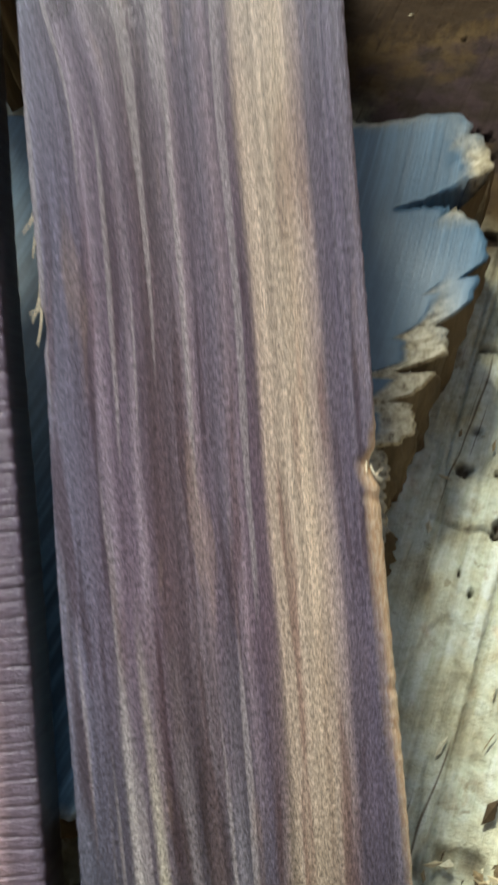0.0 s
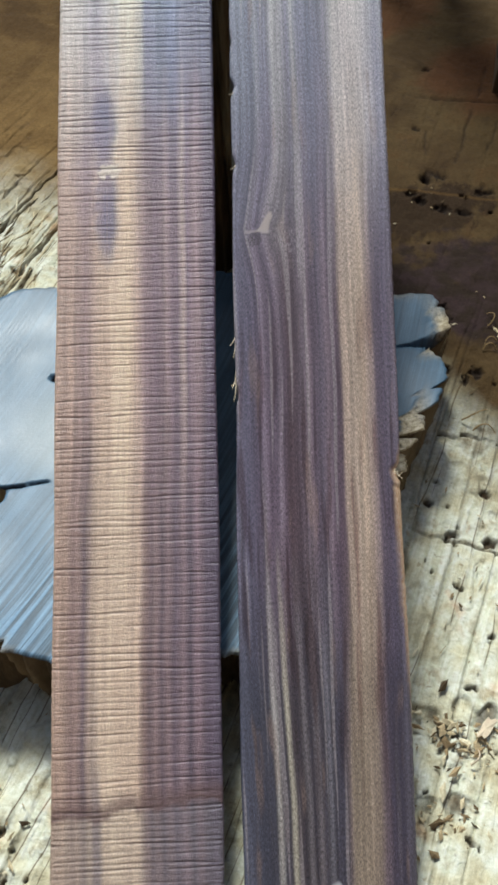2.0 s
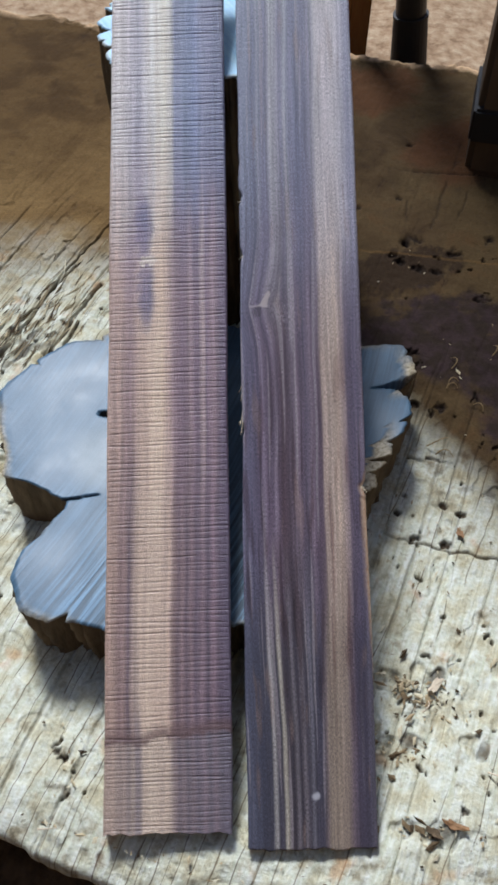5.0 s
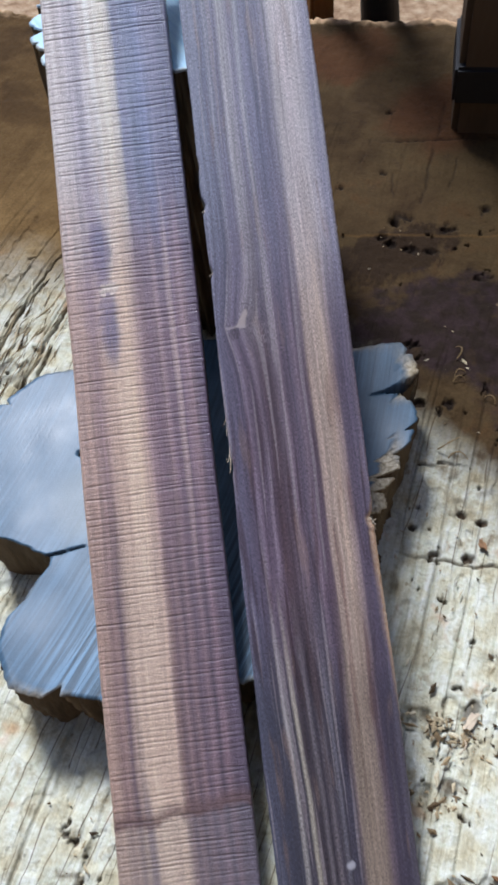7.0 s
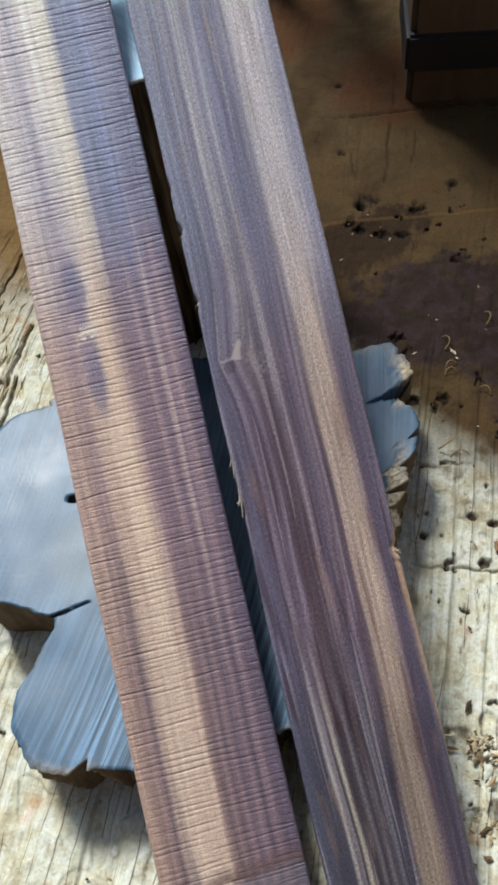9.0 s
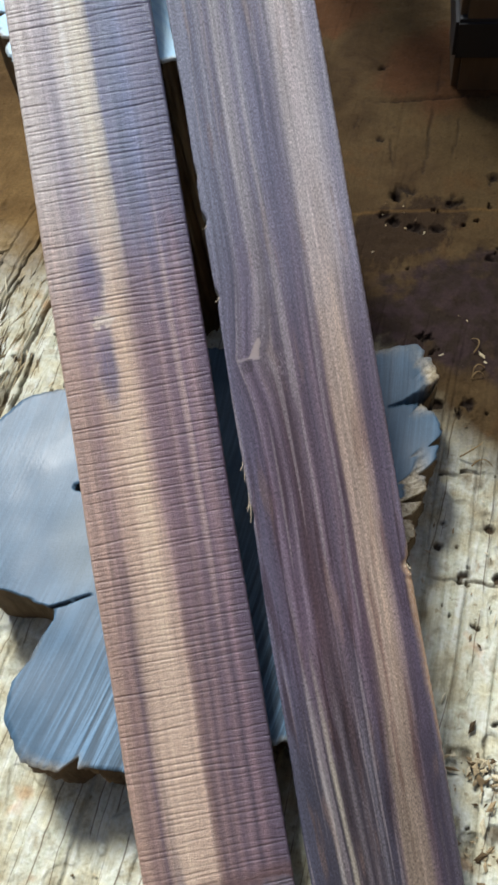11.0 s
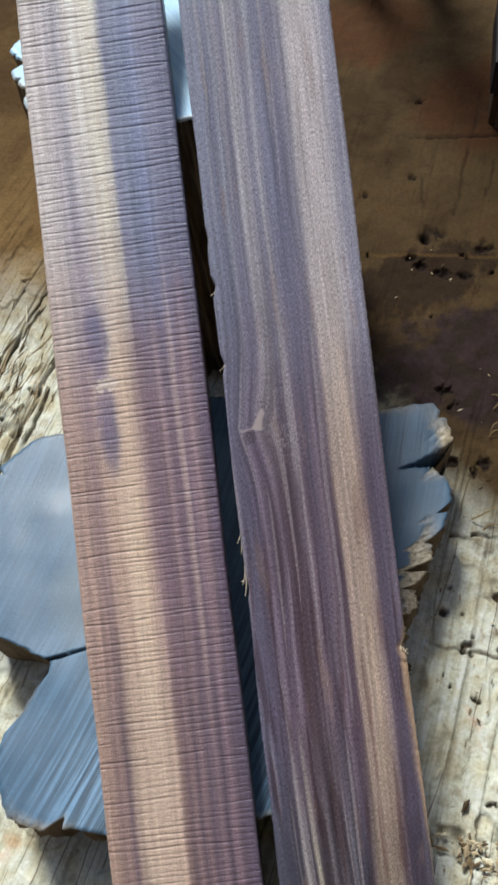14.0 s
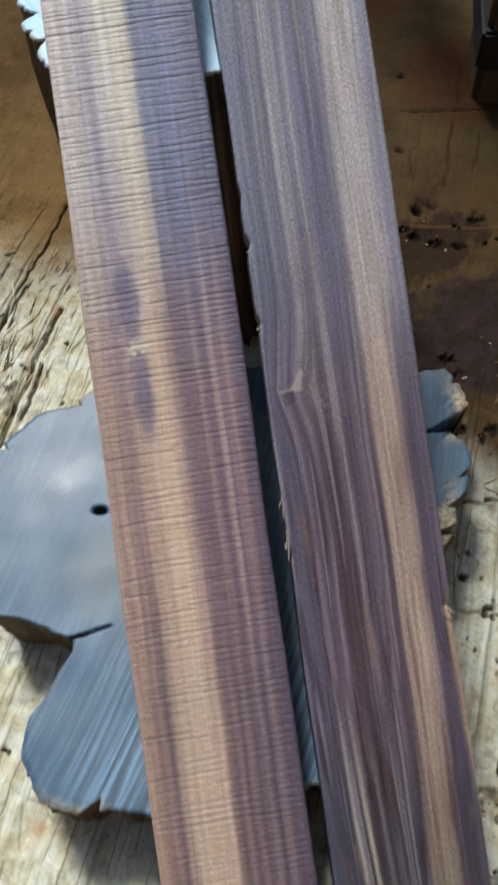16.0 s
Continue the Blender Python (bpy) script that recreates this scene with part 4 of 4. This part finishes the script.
def box(bm, sx, sy, z0, z1, bevel=0.004):
    r = bmesh.ops.create_cube(bm, size=1.0, matrix=Matrix.Translation((0, 0, (z0 + z1) / 2)) @ Matrix.Diagonal((sx, sy, z1 - z0, 1)))
    bmesh.ops.bevel(bm, geom=[e for e in bm.edges if e.verts[0] in r["verts"]], offset=bevel, segments=2, affect="EDGES")


def strapped_post():
    root = empty("strapped_post", pose(0.316, 0.722, -0.006, 0, 0, -14))
    bm = bmesh.new()
    box(bm, 0.120, 0.090, 0.0, 0.70, 0.006)
    part("post", bm, MAT_BLOCK, root)
    bm = bmesh.new()
    box(bm, 0.127, 0.097, 0.040, 0.078, 0.003)
    part("strap", bm, MAT_BLACK, root, "wide black rubber strap")
    return tagged(root, "grey-brown wooden post with a wide black strap", "post")


def stake():
    bm = bmesh.new()
    box(bm, 0.030, 0.026, 0.0, 0.55, 0.004)
    for v in bm.verts:
        if v.co.z > 0.2:
            v.co.x += 0.01
    me = bpy.data.meshes.new("wooden_stake")
    bm.to_mesh(me)
    bm.free()
    me.materials.append(MAT_ORANGE)
    ob = new("wooden_stake", me)
    ob.matrix_world = pose(0.150, 0.985, -0.10, 0, 0, 10)
    return tagged(ob, "orange-brown wooden stake standing behind the slab", "stake")



def wall(name, x0, x1, y0, y1, z1):
    bm = bmesh.new()
    bmesh.ops.create_cube(bm, size=1.0, matrix=Matrix.Translation(((x0 + x1) / 2, (y0 + y1) / 2, (z1 + GROUND_Z - 0.05) / 2)) @ Matrix.Diagonal((x1 - x0, y1 - y0, z1 - GROUND_Z + 0.05, 1)))
    me = bpy.data.meshes.new(name)
    bm.to_mesh(me)
    bm.free()
    me.materials.append(MAT_WALL)
    return tagged(new(name, me), "plain brown added wall out of view, blocking low sky light", "wall", kind="structure")


# added walls, all out of view, that keep low sky light off the logs
wall("unseen_wall_south", -1.8, 1.5, -1.3, -1.2, 2.4)
wall("unseen_wall_east", 1.5, 1.6, -1.3, 2.6, 2.4)
wall("unseen_wall_north", -1.9, 1.6, 3.4, 3.5, 1.6)
wall("unseen_wall_west", -1.9, -1.8, -1.3, 2.6, 2.2)
pipe_leg()
strapped_post()
stake()


# ---- small things on the slab and the boards ----
def flake(name, x, y, size, turn, material, label, curl=0.3):
    """A thin torn flake: a bent, ragged chip with thickness."""
    rng = np.random.RandomState(int(x * 1000 + y * 77 + 500))
    n = 14
    bm = bmesh.new()
    rings = []
    for z in (0.0, 0.0009):
        vs = []
        for i in range(n):
            a = 2 * math.pi * i / n
            r = size * (0.8 + 0.14 * math.sin(2 * a + size * 900) + 0.26 * rng.uniform(-1, 1)) if z == 0.0 else None
            vs.append((a, r))
        rings.append(vs)
    rings[1] = rings[0]
    low = [bm.verts.new((r * math.cos(a), 0.45 * r * math.sin(a), 0.001 + curl * (r * math.cos(a)) ** 2 / size)) for a, r in rings[0]]
    high = [bm.verts.new((v.co.x, v.co.y, v.co.z + 0.0011)) for v in low]
    c0, c1 = bm.verts.new((0, 0, 0.0006)), bm.verts.new((0, 0, 0.0022))
    for i in range(n):
        j = (i + 1) % n
        bm.faces.new((low[i], low[j], high[j], high[i]))
        bm.faces.new((c1, high[i], high[j]))
        bm.faces.new((c0, low[j], low[i]))
    me = bpy.data.meshes.new(name)
    bm.to_mesh(me)
    bm.free()
    me.materials.append(material)
    ob = new(name, me)
    ob.matrix_world = pose(x, y, 0.001, 0, 0, turn)
    return tagged(ob, label, "wood chip", group="chips lying on the slab")


flake("bark_chip", 0.166, 0.224, 0.0065, 100, MAT_CHIP, "small dark brown bark chip lying on the slab")
flake("bark_chip", 0.128, 0.013, 0.008, -25, MAT_CHIP, "orange-brown torn bark chip lying on the slab")
flake("bark_chip", 0.115, 0.009, 0.0065, -40, MAT_BARK, "grey curled bark chip lying on the slab")
flake("wood_chip", 0.129, 0.103, 0.008, 40, MAT_FIBRE, "pale orange torn wood chip on the slab")



def strand(points, radius, taper=0.3):
    """A thin tapered strand through the points, five-sided."""
    bm = bmesh.new()
    pts = [Vector(p) for p in points]
    rings = []
    for i, p in enumerate(pts):
        d = (pts[min(i + 1, len(pts) - 1)] - pts[max(i - 1, 0)]).normalized()
        side = d.cross(Vector((0, 0, 1)))
        side = side.normalized() if side.length > 1e-6 else Vector((1, 0, 0))
        up = side.cross(d)
        r = radius * (1 - (1 - taper) * i / (len(pts) - 1))
        rings.append([bm.verts.new(p + (side * math.cos(a) * 1.4 + up * math.sin(a)) * r) for a in (2 * math.pi * k / 5 for k in range(5))])
    for a, b in zip(rings, rings[1:]):
        for k in range(5):
            bm.faces.new((a[k], a[(k + 1) % 5], b[(k + 1) % 5], b[k]))
    bm.faces.new(rings[0][::-1])
    bm.faces.new(rings[-1])
    return bm


def fibre(x0, y0, x1, y1, lift, board_at):
    """A torn fibre standing off a board's edge."""
    pts = [(x0 + (x1 - x0) * k * k, y0 + (y1 - y0) * k, -0.0015 + lift * k * k) for k in (0, 0.25, 0.5, 0.75, 1)]
    return part("splinter", strand(pts, 0.00026), MAT_FIBRE, board_at, "pale torn wood fibre")


def wood_curl(x, y, size, turn, bend, label):
    pts = [(size * math.sin(bend * k) / bend, size * (1 - math.cos(bend * k)) / bend, 0.0012 + 0.004 * size / 0.012 * math.sin(3.1 * k)) for k in np.linspace(0, 1, 9)]
    bm = strand(pts, 0.0005, 0.4)
    me = bpy.data.meshes.new("wood_curl")
    bm.to_mesh(me)
    bm.free()
    me.materials.append(MAT_FIBRE if y < 0.2 else MAT_CURL)
    ob = new("wood_curl", me)
    ob.matrix_world = pose(x, y, 0.0008, 0, 0, turn)
    return tagged(ob, label, "wood shaving", group="shavings lying on the slab")


for cx, cy, size, turn, bend in ((0.152, 0.309, 0.022, -10, 1.2), (0.158, 0.300, 0.016, 30, -1.5), (0.186, 0.395, 0.016, 15, 2.4), (0.190, 0.380, 0.014, 150, 2.0), (0.178, 0.372, 0.012, 60, -2.2),
                                 (0.205, 0.345, 0.012, 80, 1.8), (0.225, 0.41, 0.015, 20, 2.0)):
    wood_curl(cx, cy, size, turn, bend, "thin yellow-brown curled wood shaving on the slab")
for cx, cy, size, turn, bend in ((0.155, 0.045, 0.014, -50, 1.0), (0.118, 0.085, 0.010, 10, 1.6), (0.140, 0.120, 0.009, 80, -1.8), (-0.130, 0.015, 0.012, -20, 0.8)):
    wood_curl(cx, cy, size, turn, bend, "thin pale torn wood shaving on the slab")
for x0, y0, x1, y1, lift in ((0.0006, 0.291, -0.0022, 0.284, 0.002), (0.0006, 0.290, -0.0006, 0.278, 0.001), (0.0006, 0.272, -0.0016, 0.262, 0.002), (0.0006, 0.268, -0.0008, 0.256, 0.0016),
                             (0.0006, 0.266, -0.0022, 0.264, 0.002), (0.0030, 0.421, -0.0010, 0.416, 0.002), (0.0024, 0.380, -0.0008, 0.376, 0.001)):
    fibre(x0, y0, x1, y1, lift, right_board)
for x0, y0, x1, y1, lift in ((0.078, 0.221, 0.0804, 0.217, 0.0015), (0.077, 0.223, 0.0768, 0.219, 0.0015), (0.0790, 0.218, 0.0808, 0.220, 0.001), (0.079, 0.05, 0.0815, 0.045, 0.001)):
    fibre(x0, y0, x1, y1, lift, right_board)


def crumb_material():
    M = Mat("wood_crumbs", 0.85, 0.2)
    pick = M.node("NewGeometry", 8)
    col = M.ramp(pick, bands((0.0, (54, 42, 30)), (0.22, (92, 76, 54)), (0.45, (150, 130, 98)), (0.7, (186, 170, 136)), (1.0, (212, 204, 176))))
    co, x, y, z = M.xyz()
    n = M.noise(co, 900.0, 3.0)
    return M.done(M.mix(0.4, col, M.ramp(n, [(0.35, 0.3), (0.65, 0.7)]), "OVERLAY"), n, 0.5, 0.0005)


MAT_CRUMB = crumb_material()


def crumbs(name, label, clusters, seed, long_=1.6, turn=None):
    """Loose crumbs of wood in clusters of (x, y, spread x, spread y, count, size): lopsided eight-sided bits, some of them slivers."""
    rng = np.random.RandomState(seed)
    verts, faces = [], []
    tri = ((0, 2, 4), (2, 1, 4), (1, 3, 4), (3, 0, 4), (2, 0, 5), (1, 2, 5), (3, 1, 5), (0, 3, 5))
    for cx, cy, sx, sy, count, size in clusters:
        for _ in range(count):
            px, py = rng.normal(cx, sx), rng.normal(cy, sy)
            py = max(py, -0.030 + 0.335 * max(0.0, 0.02 - px) + 0.10 * max(0.0, px - 0.02))
            r = size * rng.choice([0.35, 0.55, 0.8, 1.2], p=[0.4, 0.3, 0.2, 0.1])
            a = rng.uniform(0, 3.14) if turn is None else radians(rng.normal(turn, 13))
            lx, ly, lz = r * rng.uniform(1.0, long_), r * rng.uniform(0.35, 0.75), r * rng.uniform(0.25, 0.5)
            if turn is not None:
                ly, lz = rng.uniform(0.0003, 0.0009), rng.uniform(0.0004, 0.0009)
            tip = rng.uniform(-0.15, 0.25) * lx
            base = len(verts)
            for ux, uy, uz in ((1, 0, 0), (-1, 0, 0), (0.2, 1, 0), (-0.3, -1, 0), (0.1, 0.1, 1), (0, 0, -1)):
                qx, qy = ux * lx * rng.uniform(0.8, 1.1), uy * ly * rng.uniform(0.7, 1.2) + 0.2 * rng.normal() * ly
                verts.append((px + qx * math.cos(a) - qy * math.sin(a), py + qx * math.sin(a) + qy * math.cos(a), 0.0006 + lz * 0.6 + uz * lz + max(0.0, tip * ux * 0.4)))
            faces += [tuple(base + k for k in f) for f in tri]
    ob = mesh_object(name, verts, faces, MAT_CRUMB, smooth=False)
    return tagged(ob, label, "wood debris", kind="stuff")


crumbs("wood_crumbs", "brown and tan wood crumbs strewn on the weathered slab", ((0.112, 0.104, 0.012, 0.007, 60, 0.0030), (0.126, 0.090, 0.014, 0.008, 40, 0.0028), (0.098, 0.060, 0.009, 0.005, 40, 0.0028), (0.122, 0.012, 0.016, 0.006, 40, 0.0032),
                                                                                  (0.15, 0.05, 0.04, 0.05, 45, 0.0020), (0.17, 0.18, 0.04, 0.06, 45, 0.0018), (0.180, 0.388, 0.010, 0.012, 8, 0.0024), (0.22, 0.40, 0.03, 0.03, 14, 0.0018), (0.165, 0.545, 0.03, 0.018, 12, 0.0018),
                                                                                  (-0.13, 0.06, 0.03, 0.04, 36, 0.0020), (-0.21, 0.30, 0.03, 0.06, 30, 0.0024), (-0.02, -0.018, 0.05, 0.010, 36, 0.0022)), 91)
crumbs("torn_slivers", "long torn brown and cream slivers lifting along the grain of the slab", ((-0.172, 0.470, 0.020, 0.026, 130, 0.012), (-0.205, 0.440, 0.016, 0.030, 80, 0.010), (-0.145, 0.535, 0.016, 0.020, 40, 0.008), (0.128, 0.165, 0.025, 0.05, 16, 0.005)), 92, 1.9, 66)
# frayed low end of the planed board
rng = np.random.RandomState(5)
for k in range(14):
    x0 = 0.002 + 0.075 * (k / 13) ** 1.6
    fibre(x0, 0.0012, x0 + rng.uniform(-0.0015, 0.0015), -rng.uniform(0.0012, 0.0030), -0.0004, right_board)
